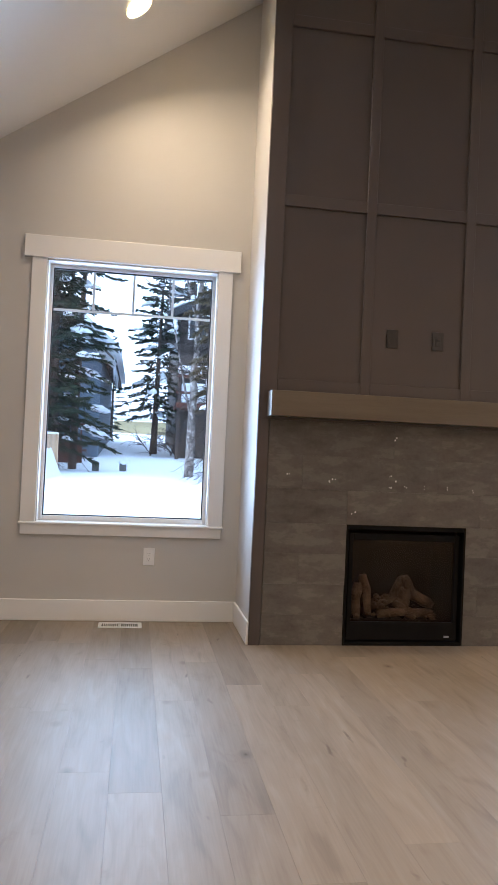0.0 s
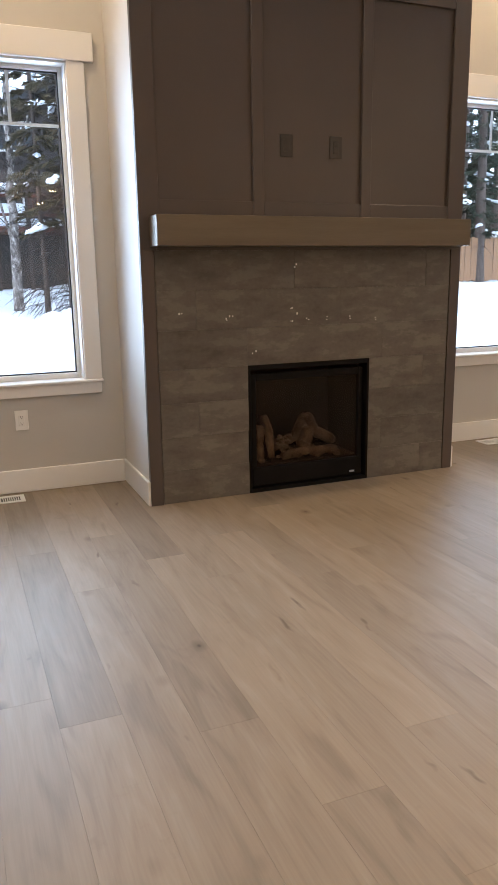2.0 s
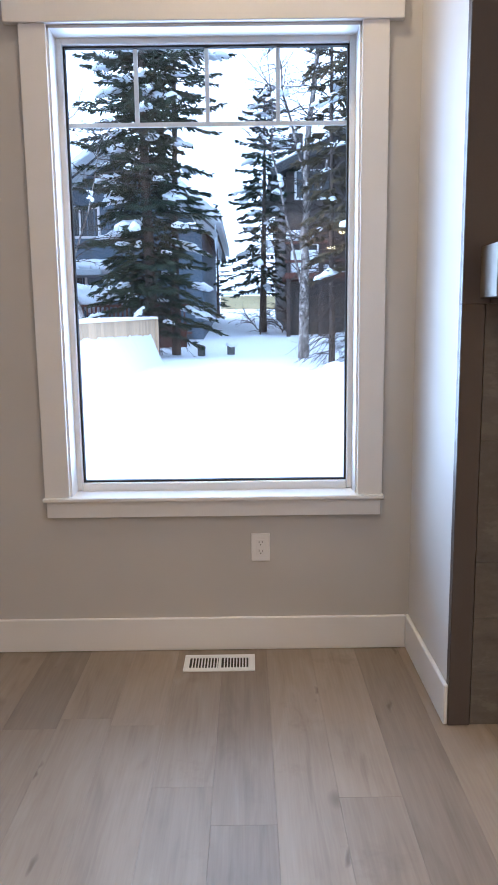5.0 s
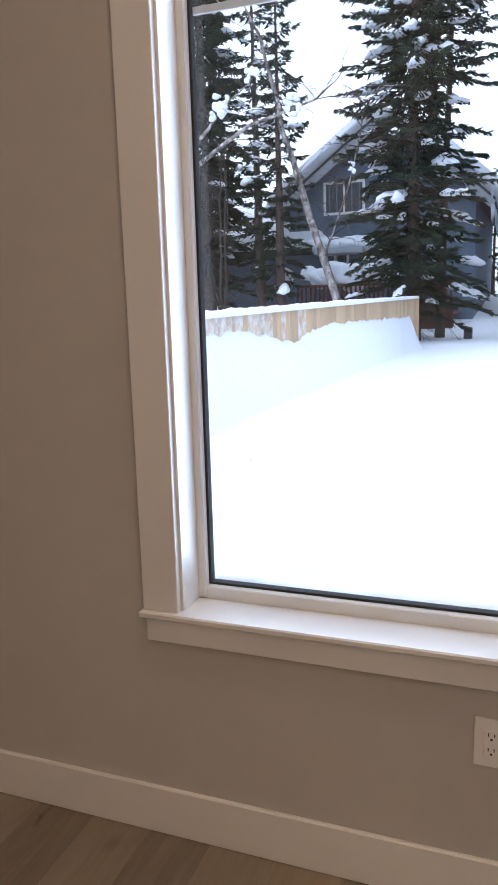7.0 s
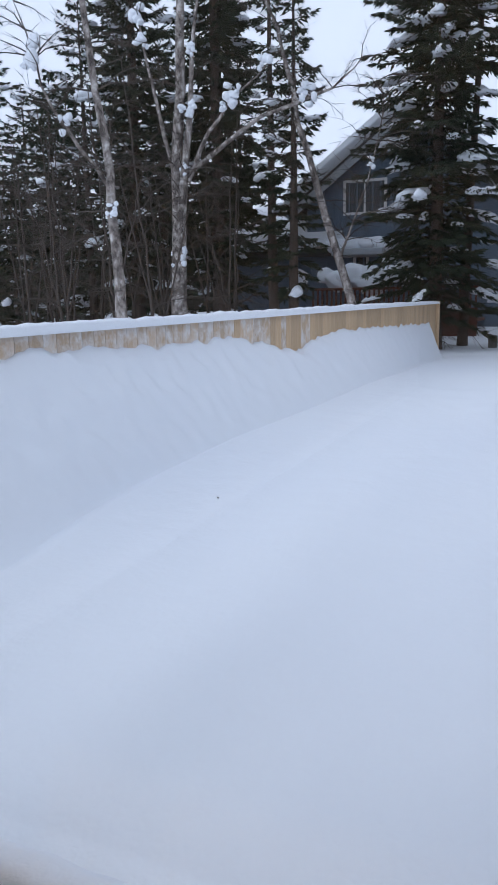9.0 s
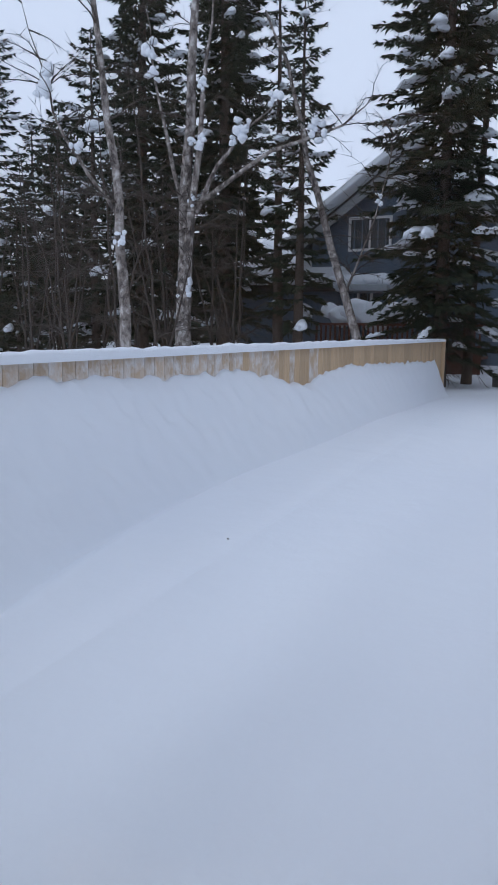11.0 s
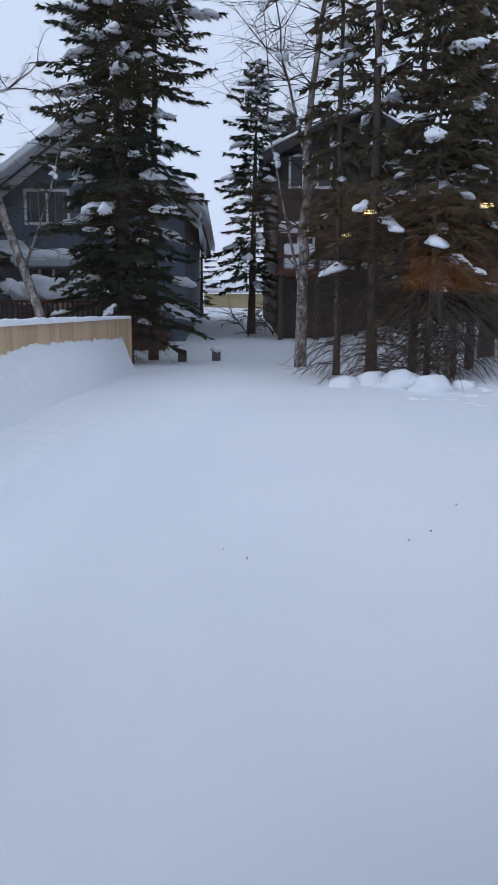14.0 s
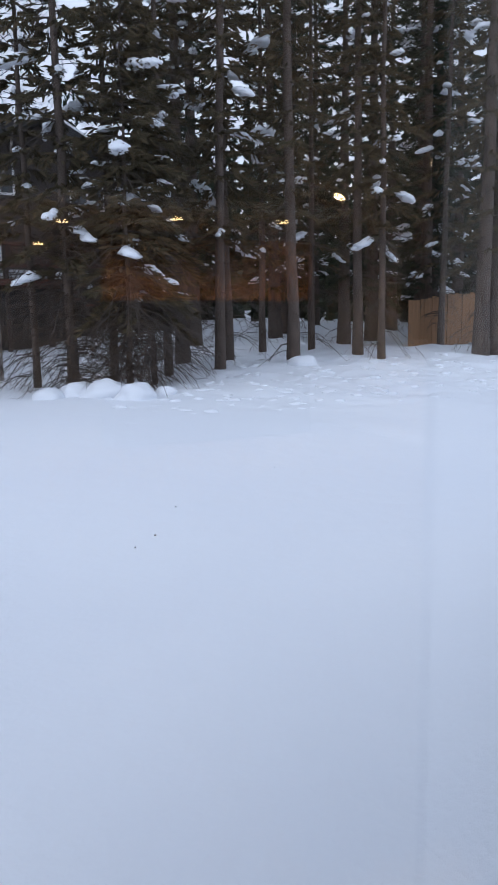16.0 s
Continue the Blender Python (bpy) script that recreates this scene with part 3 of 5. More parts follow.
for i, (pts, r) in enumerate(LOGS):
    under(part("log", log_mesh(pts, r, i + 3), LOG, None, "pale charred ceramic log", True), fb)
bm = bmesh.new()
rng = random.Random(15)
for k in range(26):
    lump(bm, (rng.uniform(0.74, 1.3), yl + rng.uniform(-0.09, -0.03), 0.165 + rng.uniform(0, 0.02)), rng.uniform(0.012, 0.026), 0.8, k, 1)
for k in range(14):
    lump(bm, (rng.uniform(0.90, 1.0), yl + rng.uniform(-0.02, 0.02), rng.uniform(0.2, 0.31)), rng.uniform(0.012, 0.024), 0.8, k, 1)
under(part("embers", bm, LOG, None, "loose crumbled ceramic embers", True), fb)["kind"] = "stuff"
under(part("log_grate", boxes(*[((0.72 + 0.09 * k, yl - 0.06, 0.15), (0.735 + 0.09 * k, yl + 0.14, 0.168)) for k in range(7)]), BLACK), fb)


# outlets
def outlet(name, x, y, z, plate, slot, label):
    o = empty(name, label, "outlet", at=(x, y, z))
    under(part("cover_plate", boxes(((x - 0.04, y - 0.007, z - 0.062), (x + 0.04, y, z + 0.062)), bevel=0.003, segments=2), plate), o)
    under(part("insert", boxes(((x - 0.0175, y - 0.0095, z - 0.034), (x + 0.0175, y - 0.006, z + 0.034)), bevel=0.001), plate), o)
    if slot:
        for s in (-0.019, 0.019):
            under(part("socket", boxes(((x - 0.008, y - 0.0102, z + s), (x - 0.0055, y - 0.0093, z + s + 0.009)), ((x + 0.0055, y - 0.0102, z + s), (x + 0.008, y - 0.0093, z + s + 0.008)), ((x - 0.0025, y - 0.0102, z + s - 0.010), (x + 0.0025, y - 0.0093, z + s - 0.005))), slot), o)
    return o


outlet("wall_outlet", -0.641, 0.0, 0.46, PLATE, SLOT, "white duplex wall outlet below the window")
outlet("media_outlet", 0.885, FACE, 2.035, DARKPLATE, SLOT, "dark brown duplex outlet on the charcoal panel")
tvb = outlet("media_plate", 1.205, FACE, 2.038, DARKPLATE, None, "dark brown cable plate on the charcoal panel")
under(part("jack", add_cyl(bmesh.new(), (1.205, FACE - 0.016, 2.045), (1.205, FACE - 0.008, 2.045), 0.006, 0.006), SLOT), tvb)

# floor register
vent = empty("floor_register", "white metal floor register set in the oak floor", "vent", at=(-0.82, -0.145, 0))
under(part("frame", boxes(((-0.968, -0.218, 0.0), (-0.672, -0.192, 0.006)), ((-0.968, -0.098, 0.0), (-0.672, -0.072, 0.006)), ((-0.968, -0.192, 0.0), (-0.945, -0.098, 0.006)), ((-0.695, -0.192, 0.0), (-0.672, -0.098, 0.006)), ((-0.825, -0.192, 0.0), (-0.812, -0.098, 0.0055)), bevel=0.0015), PLATE), vent)
under(part("duct", boxes(((-0.945, -0.192, -0.0005), (-0.695, -0.098, 0.0015))), SLOT), vent)
for side in (-0.945, -0.812):
    for k in range(9):
        x = side + 0.010 + k * 0.0128
        under(part("slat", boxes(((x, -0.192, 0.0015), (x + 0.005, -0.098, 0.005))), PLATE), vent)


copy_thing(vent, pose(2.94, -0.145, 0))

# recessed lights
def downlight(x, y, z, tilt):
    o = empty("recessed_downlight", "round warm recessed downlight in the ceiling", "ceiling light", "downlights")
    bm = bmesh.new()
    bmesh.ops.create_cone(bm, cap_ends=False, segments=32, radius1=0.092, radius2=0.072, depth=0.012)
    bmesh.ops.solidify(bm, geom=bm.faces[:], thickness=0.004)
    a = part("trim_ring", bm, TRIM, o)
    bm = bmesh.new()
    bmesh.ops.create_cone(bm, cap_ends=True, segments=32, radius1=0.072, radius2=0.064, depth=0.026)
    b = part("diffuser", bm, LAMPGLOW, o)
    o.matrix_world = pose(x, y, z - 0.012, 0, tilt, 0)
    d = bpy.data.lights.new("downlight_lamp", "AREA")
    d.shape, d.size, d.energy, d.color, d.spread = "DISK", 0.14, LAMP_WATTS * (1.05 if y > -1 else 1.0 if y > -7 else 3.2), WARM, radians(150)
    l = new("downlight_lamp", d)
    l.matrix_world = pose(x, y, z - 0.03, 0, tilt * 0.6, 0)


ang = math.degrees(math.atan(SLOPE))
for y in (-0.75, -2.9, -5.0):
    downlight(-0.88, y, roof_z(-0.88), -ang)
downlight(3.0, -0.75, roof_z(3.0), ang)
for y in (-3.95, -5.85, -7.75):
    downlight(4.2, y, roof_z(4.2), ang)
for x, y in ((0.79, -8.13), (1.94, -7.55), (3.19, -7.38), (0.87, -10.36)):
    downlight(x, y, 2.76, 0)


# wooden kitchen cabinets mirrored in the glass
def cabinet(x0, x1, y0, y1, z0, z1, label):
    c = empty("kitchen_cabinet", label, "cabinet", "kitchen cabinets", at=((x0 + x1) / 2, (y0 + y1) / 2, z0))
    under(part("body", boxes(((x0, y0, z0), (x1, y1 - 0.02, z1)), bevel=0.002), CABINET), c)
    n = max(1, round((x1 - x0) / 0.45))
    for k in range(n):
        a, b = x0 + (x1 - x0) * k / n + 0.003, x0 + (x1 - x0) * (k + 1) / n - 0.003
        bm = boxes(((a, y1 - 0.02, z0), (b, y1 - 0.008, z1)), ((a, y1 - 0.008, z0), (a + 0.06, y1, z1)), ((b - 0.06, y1 - 0.008, z0), (b, y1, z1)), ((a + 0.06, y1 - 0.008, z0), (b - 0.06, y1, z0 + 0.06)), ((a + 0.06, y1 - 0.008, z1 - 0.06), (b - 0.06, y1, z1)))
        under(part("door", bm, CABINET), c)


for k in range(3):
    x0 = 1.42 + 0.98 * k
    cabinet(x0, x0 + 0.97, -9.07, -8.72, 1.90, 2.70, "warm stained wooden upper kitchen cabinet over an added dark block")
# added block, dark so the window's reflection stays dim below the cabinets
tagged(part("kitchen_island", boxes(((1.42, -9.35, 0.0), (4.34, -8.75, 0.92)), bevel=0.01), PANEL), "plain dark block added unseen below the upper cabinets", "cabinet")

# ---- outdoors: snow ground ----
FENCE_A, FENCE_B = Vector((-5.05, -3.0)), Vector((-2.95, 15.3))


def fence_x(y):
    u = (y - FENCE_A.y) / (FENCE_B.y - FENCE_A.y)
    return FENCE_A.x + (FENCE_B.x - FENCE_A.x) * u


def fence_top(y):
    return 1.27 + 0.0205 * y


def bank_gap(y):
    """How far the drift stays below the fence's top."""
    return 0.10 + 0.022 * max(0, y - 2)


def bank_lip(y):
    """The uneven upper edge of the drift."""
    g = 0.26 * math.exp(-((y - 8.4) / 0.8) ** 2) + 0.05 * noise.noise(Vector((y * 1.3, 3.1, 0)))
    return max(-0.04, g + 0.03 * noise.noise(Vector((y * 5, 1.7, 0))))


BANK_Y = (-3, 2.4, 3.2, 4.0, 5.5, 7.5, 11.0, 14.0, 15.6)
BANK_W = (1.5, 1.14, 0.92, 0.80, 0.66, 0.60, 0.46, 0.34, 0.28)


def ground_z(x, y):
    z = 0.6 * (1 - math.exp(-max(y, 0) / 10)) - 0.02
    z += 0.10 * noise.noise(Vector((x * 0.12, y * 0.12, 0.3))) * min(1, max(0, y - 3) / 6)
    z += 0.035 * noise.noise(Vector((x * 0.6, y * 0.45, 1.3))) * min(1, max(0, y - 1) / 3)
    # rougher, trodden snow towards the wood
    rough = min(1, max(0, (x - 1.5) / 3)) * min(1, max(0, (y - 7.5) / 3)) * min(1, max(0, (40 - y) / 10))
    z += rough * (0.10 * noise.noise(Vector((x * 1.1, y * 1.1, 4.3))) + 0.05 * noise.noise(Vector((x * 3.1, y * 3.1, 7.3))) + 0.03)
    z += min(1, max(0, (x - 2.5) / 3)) * min(1, max(0, (y - 10) / 6)) * 0.45
    z += 0.07 * min(12, max(0, y - 18)) + 0.05 * min(60, max(0, y - 30))
    if -3 < y < 15.6:
        wide = float(np.interp(y, BANK_Y, BANK_W))
        s = (x - fence_x(y)) / wide
        # the wind's crest beyond the foot of the bank
        past = x - fence_x(y) - wide
        crest = min(1, max(0, (14 - y) / 5)) * min(1, (y + 3) / 4)
        z += crest * 0.13 * (min(1, max(0, past) / 0.22) ** 0.7 * math.exp(-max(0, past - 0.22) / 1.3))
        z += crest * 0.05 * math.exp(-((past - 1.25 - 0.1 * y) / 0.3) ** 2)
        if s < 1:
            h = fence_top(y) - bank_gap(y) - z
            fade = 1 if y < 14.8 else max(0, (14.98 - y) / 0.18)
            k = (1 - max(0, s)) ** 1.02
            z -= bank_lip(y) * k ** 4 * fade
            z += h * k * fade * (1 + 0.06 * noise.noise(Vector((x * 2.5, y * 3.5, 2))) * (1 - k))
            z += 0.04 * min(1, k * 1.6) * fade * noise.noise(Vector((x * 7, y * 8, z * 5)))
            z += 0.065 * min(1, k * 2.2) * fade * max(0.15, min(1, (10 - y) / 5)) * noise.noise(Vector((x * 8, y * 7, 3.7)))
            if s < 0:
                z -= min(1, -s) * 0.8 * h * fade
    if y < 0.6 and WEST - 0.4 < x < EAST + 0.4:
        z -= max(0, 0.25 - y * 0.3) * 0.5
    if y < 0.19 and WEST - 0.3 < x < EAST + 0.3:
        z = -0.5
    return z


def axis(a, b, step, reach, grow=1.28):
    mid = list(np.arange(a, b + 1e-6, step))
    lo, hi, s = [], [], step
    while (hi[-1] if hi else b) < reach:
        s *= grow
        hi.append((hi[-1] if hi else b) + s)
    s = step
    while (lo[-1] if lo else a) > -reach:
        s *= grow
        lo.append((lo[-1] if lo else a) - s)
    return lo[::-1] + mid + hi


gx, gy = axis(-5.1, 12, 0.11, 900), axis(0.19, 20, 0.06, 900)
gx = sorted([x for x in gx if not -4.9 < x < -2.7] + list(np.arange(-4.9, -2.7, 0.035)))
verts = [(x, y, ground_z(x, y)) for y in gy for x in gx]
n = len(gx)
faces = [(j * n + i, j * n + i + 1, (j + 1) * n + i + 1, (j + 1) * n + i) for j in range(len(gy) - 1) for i in range(n - 1)]
tagged(raw("ground", verts, faces, SNOW, smooth=True), "deep smooth snow cover over the yard", "snow", kind="structure")


# trodden lumps and mounds under the trees
rng = random.Random(11)
bm = bmesh.new()
for i in range(430):
    x, y = rng.uniform(1.8, 11.5), rng.uniform(8.8, 15)
    if x < 2.2 and y > 12:
        continue
    lump(bm, (x, y, ground_z(x, y) - 0.01), rng.uniform(0.03, 0.12), 0.4, i, 2)
for i, (x, y, r) in enumerate(((2.0, 11.6, 0.38), (2.3, 11.0, 0.34), (1.6, 12.0, 0.32), (2.9, 11.3, 0.18), (6.85, 13.8, 0.35), (1.1, 11.9, 0.25))):
    lump(bm, (x, y, ground_z(x, y)), r, 0.7, i + 50, 3)
tagged(part("snow_lumps", bm, SNOW, smooth=True), "broken lumps and mounds of snow under the trees", "snow", kind="stuff")
verts, faces = [], []
N = 90
for i in range(N + 1):
    x = WIN_X0 + 0.01 + (WIN_X1 - WIN_X0 - 0.02) * i / N
    h = 0.012 * noise.noise(Vector((x * 5, 2.2, 0))) + 0.005 * noise.noise(Vector((x * 21, 2.2, 4)))
    for y, z in ((0.160, 0.664), (0.161, 0.695), (0.168, 0.712), (0.188, 0.718), (0.225, 0.708), (0.262, 0.68), (0.285, 0.62), (0.30, 0.5)):
        verts.append((x, y + 0.4 * h, z + h))
for i in range(N):
    for j in range(7):
        a = i * 8 + j
        faces.append((a, a + 1, a + 9, a + 8))
tagged(raw("snow_on_sill", verts, faces, SNOW, smooth=True), "snow packed along the outside of the window sill", "snow", kind="stuff")
bm = bmesh.new()
for i in range(26):
    x, y = rng.uniform(-3, 6), rng.uniform(3.5, 12)
    add_box(bm, (x, y, ground_z(x, y) + 0.002), (x + rng.uniform(0.005, 0.013), y + rng.uniform(0.003, 0.008), ground_z(x, y) + 0.010))
tagged(part("bark_flecks", bm, TWIG), "tiny dark bark flecks lying on the snow", "debris", kind="stuff")

# ---- fence ----
fence = empty("board_fence", "new pale yellow board fence half buried in drifted snow", "fence", at=(FENCE_B.x, FENCE_B.y, 0))
along = (FENCE_B - FENCE_A).normalized()
length = (FENCE_B - FENCE_A).length
turn = math.degrees(math.atan2(along.y, along.x))
bw = 0.145
board = bpy.data.meshes.new("board")
bm = boxes(((0.002, -0.01, 0), (bw - 0.002, 0.01, 1.0)), bevel=0.003)
bm.to_mesh(board)
bm.free()
board.materials.append(BOARD)
rimed = board.copy()
rimed.materials.clear()
rimed.materials.append(FROSTED)
rng = random.Random(31)
for k in range(int(length / bw)):
    p = FENCE_A + along * (k * bw)
    ob = new("board", rimed if p.y < 8.5 + rng.uniform(-2.5, 1.5) else board)
    z0 = 0.30 if p.y > 14 else 0.1
    ob.matrix_basis = pose(p.x, p.y, z0, 0, 0, turn) @ Matrix.Diagonal((1, 1, fence_top(p.y) - z0, 1))
    under(ob, fence)
    ob.matrix_parent_inverse = Matrix.Translation(fence.location).inverted()
bm = boxes(((0, -0.02, -0.045), (length, 0.02, 0.045)))
rail = part("rail", bm, BOARD)
rail.matrix_basis = pose(FENCE_A.x - 0.03, FENCE_A.y, fence_top(-3) - 0.15, 0, -math.degrees(math.atan(0.0205)), turn)
under(rail, fence)
post = part("corner_post", boxes(((FENCE_B.x - 0.07, FENCE_B.y - 0.02, 0.2), (FENCE_B.x + 0.07, FENCE_B.y + 0.13, fence_top(15.3) + 0.02)), bevel=0.008), BOARD)
under(post, fence)
verts, faces = [], []
N = 340
for i in range(N + 1):
    p = FENCE_A + along * (length + 0.05) * i / N
    h = 0.055 + 0.02 * noise.noise(Vector((p.y * 2, 0, 5))) + 0.02 * noise.noise(Vector((p.y * 7, 0, 9)))
    if p.y > 11:
        h *= max(0.45, 1 - (p.y - 11) * 0.13)
    for j in range(7):
        a = math.pi * j / 6
        w = 0.075 + 0.01 * noise.noise(Vector((p.y * 3, 2, 5)))
        verts.append((p.x + math.cos(a) * w, p.y, fence_top(p.y) - 0.004 + math.sin(a) * h - (0.03 if j in (0, 6) else 0)))
for i in range(N):
    for j in range(6):
        a = i * 7 + j
        faces.append((a, a + 1, a + 8, a + 7))
tagged(raw("snow_cap", verts, faces, SNOW, smooth=True), "rounded cap of snow along the fence top", "snow", kind="stuff")

# yard markers
for x, y, h, s in ((-2.0, 18.3, 0.30, 0), (-1.15, 18.6, 0.26, 1)):
    g = ground_z(x, y)
    m = empty("yard_marker", "small dark rounded stone marker standing in snow" if not s else "small dark box with a snow cap standing in snow", "marker", at=(x, y, g))
    under(part("body", boxes(((x - 0.11, y - 0.08, g - 0.1), (x + 0.11, y + 0.08, g + h)), bevel=0.06 if not s else 0.02, segments=3), STONE), m)
    if s:
        bm = bmesh.new()
        lump(bm, (x + 0.03, y, g + h + 0.04), 0.19, 0.55, 3, 2)
        under(part("snow_cap", bm, SNOW, None, "", True), m)


# ---- trees ----
def tube(verts, faces, pts, radii, sides=6):
    """A tapered limb along a line of points."""
    base = len(verts)
    for i, p in enumerate(pts):
        d = (pts[min(i + 1, len(pts) - 1)] - pts[max(i - 1, 0)]).normalized()
        s = d.cross(Vector((0.31, 0.95, 0.02)))
        if s.length < 0.05:
            s = d.cross(Vector((1, 0, 0)))
        s.normalize()
        t = d.cross(s)
        for j in range(sides):
            a = 2 * math.pi * j / sides
            verts.append(p + (s * math.cos(a) + t * math.sin(a)) * radii[i])
    for i in range(len(pts) - 1):
        for j in range(sides):
            a, b = base + i * sides + j, base + i * sides + (j + 1) % sides
            faces.append((a, b, b + sides, a + sides))


def sprig(verts, faces, p, d, length, width):
    """A needle-covered twig: two crossed, pointed blades."""
    up = Vector((0, 0, 1))
    s = d.cross(up)
    if s.length < 0.01:
        s = Vector((1, 0, 0))
    s.normalize()
    t = s.cross(d)
    for side in (s, t):
        b = len(verts)
        verts.extend((p, p + d * length * 0.45 + side * width, p + d * length, p + d * length * 0.4 - side * width))
        faces.append((b, b + 1, b + 2, b + 3))


def spruce(label, at, height, radius, low, seed, branches=120, sprigs=34, mat=None, snow=0.35, trunk_r=None, droop=0.35, taper=0.85, dead=0, size=1.0):
    """A spruce with whorls of drooping boughs from the height low up, snow lying on some of them, and bare dead twigs below."""
    rr = random.Random(seed)
    tv, tf, nv, nf = [], [], [], []
    sbm = bmesh.new()
    lean = Vector((rr.uniform(-0.02, 0.02), rr.uniform(-0.02, 0.02), 1))
    trunk_r = trunk_r or height * 0.011 + 0.04
    tp = [lean * (height * k / 14) + Vector((0.04 * noise.noise(Vector((k * 0.6, seed, 0))), 0.04 * noise.noise(Vector((k * 0.6, seed, 7))), 0)) * (k > 0) for k in range(15)]
    tp[0].z = -0.4
    tube(tv, tf, tp, [trunk_r * (1 - 0.93 * k / 14) * (1.25 if k == 0 else 1) for k in range(15)], 9)
    lv, lf = [], []
    for i in range(branches):
        u = (i + rr.random()) / branches
        z = low + (height - low) * u ** 0.9
        f = (z - low) / (height - low)
        reach = radius * (1 - f) ** taper * (0.55 + 0.6 * rr.random()) + 0.12
        if f < 0.12:
            reach *= 0.75 + 2 * f
        if rr.random() < 0.07:
            reach *= 0.4
        a = i * 2.39996 + rr.uniform(-0.5, 0.5)
        out = Vector((math.cos(a), math.sin(a), 0))
        start = lean * z
        d = droop * (1.2 - f) * rr.uniform(0.7, 1.4)
        pts = [start + out * reach * s + Vector((0, 0, reach * (0.25 * s * (1 - d) - d * s * s + 0.18 * s ** 4))) for s in (0, 0.25, 0.5, 0.75, 1.0)]
        tube(lv, lf, pts, [0.012 + 0.008 * reach, 0.012 + 0.004 * reach, 0.010, 0.007, 0.004], 4)
        side = out.cross(Vector((0, 0, 1)))
        m = int(1.35 * sprigs * (0.35 + 0.65 * reach / radius))
        for k in range(m):
            s = 0.10 + 0.90 * rr.random() ** 0.8
            seg = min(int(s * 4), 3)
            p = pts[seg].lerp(pts[seg + 1], s * 4 - seg)
            spread = rr.uniform(-1, 1)
            dd = (out * rr.uniform(0.35, 0.9) + side * spread + Vector((0, 0, rr.uniform(-0.75, 0.12)))).normalized()
            ln = rr.uniform(0.11, 0.32) * (1.15 - 0.5 * s) * (0.55 + 0.45 * min(1, reach)) * size
            q = p + side * spread * 0.12 * reach * (1 - s) * 2
            sprig(nv, nf, q, dd, ln, ln * 0.11)
        if rr.random() < snow and reach > 0.4:
            s = rr.uniform(0.3, 0.75)
            r = rr.uniform(0.05, 0.17) * (0.7 + 0.3 * min(1.5, reach))
            w2 = rr.uniform(-0.15, 0.15)
            for k in range(rr.randint(2, 6)):
                seg = min(int(s * 4), 3)
                p = pts[seg].lerp(pts[seg + 1], s * 4 - seg)
                c0 = len(sbm.verts)
                lump(sbm, (0, 0, 0), 1.0, 1.0, rr.random() * 90, 2)
                sbm.verts.ensure_lookup_table()
                q = r * rr.uniform(0.6, 1.25)
                w, w2 = rr.uniform(0.6, 1.1), w2 + rr.uniform(-0.06, 0.06)
                for v in sbm.verts[c0:]:
                    e = v.co * (1 + 0.5 * noise.noise(v.co * 2.3 + Vector((k, seed, i))))
                    v.co = p + out * e.x * q * 1.35 + side * (e.y * q * w + w2) + Vector((0, 0, e.z * q * 0.5 + q * 0.2 - 0.5 * q * max(0, e.x) - 0.25 * q * abs(e.y)))
                s += q * 0.9 / reach
                if s > 0.97:
                    break
    for i in range(dead):
        z = rr.uniform(0.2, low + 1.0) if i % 5 else rr.uniform(1.0, low + 5.0)
        a = rr.uniform(0, 6.28)
        out = Vector((math.cos(a), math.sin(a), 0))
        reach = rr.uniform(0.4, 1.25) * (1.2 if dead > 50 and z < 2 else 1)
        sag = rr.uniform(0.25, 1.05)
        pts = [lean * z + out * reach * s + Vector((0, 0, -sag * reach * s * s + 0.15 * reach * s)) + Vector((rr.uniform(-0.06, 0.06), rr.uniform(-0.06, 0.06), 0)) * s for s in (0, 0.33, 0.66, 1.0)]
        tube(lv, lf, pts, [0.011, 0.008, 0.006, 0.003], 3)
        for k in range(11):
            s = rr.random()
            seg = min(int(s * 3), 2)
            p = pts[seg].lerp(pts[seg + 1], s * 3 - seg)
            dd = Vector((rr.uniform(-0.8, 0.8), rr.uniform(-0.8, 0.8), rr.uniform(-1.0, 0.3))) + out * 0.4
            tube(lv, lf, [p, p + dd * rr.uniform(0.10, 0.34)], [0.004, 0.0018], 3)
    t = empty("spruce_tree", label, "tree", "spruces", at=at)
    raw("trunk", tv, tf, GRASSBARK, t, "", True)
    raw("limbs", lv, lf, TWIG, t)
    raw("crown", nv, nf, mat or NEEDLES, t)
    if len(sbm.verts):
        part("snow_load", sbm, SNOW, t, "snow lying on the boughs", True)
    else:
        sbm.free()
    return t


def gpos(x, y):
    return (x, y, ground_z(x, y))


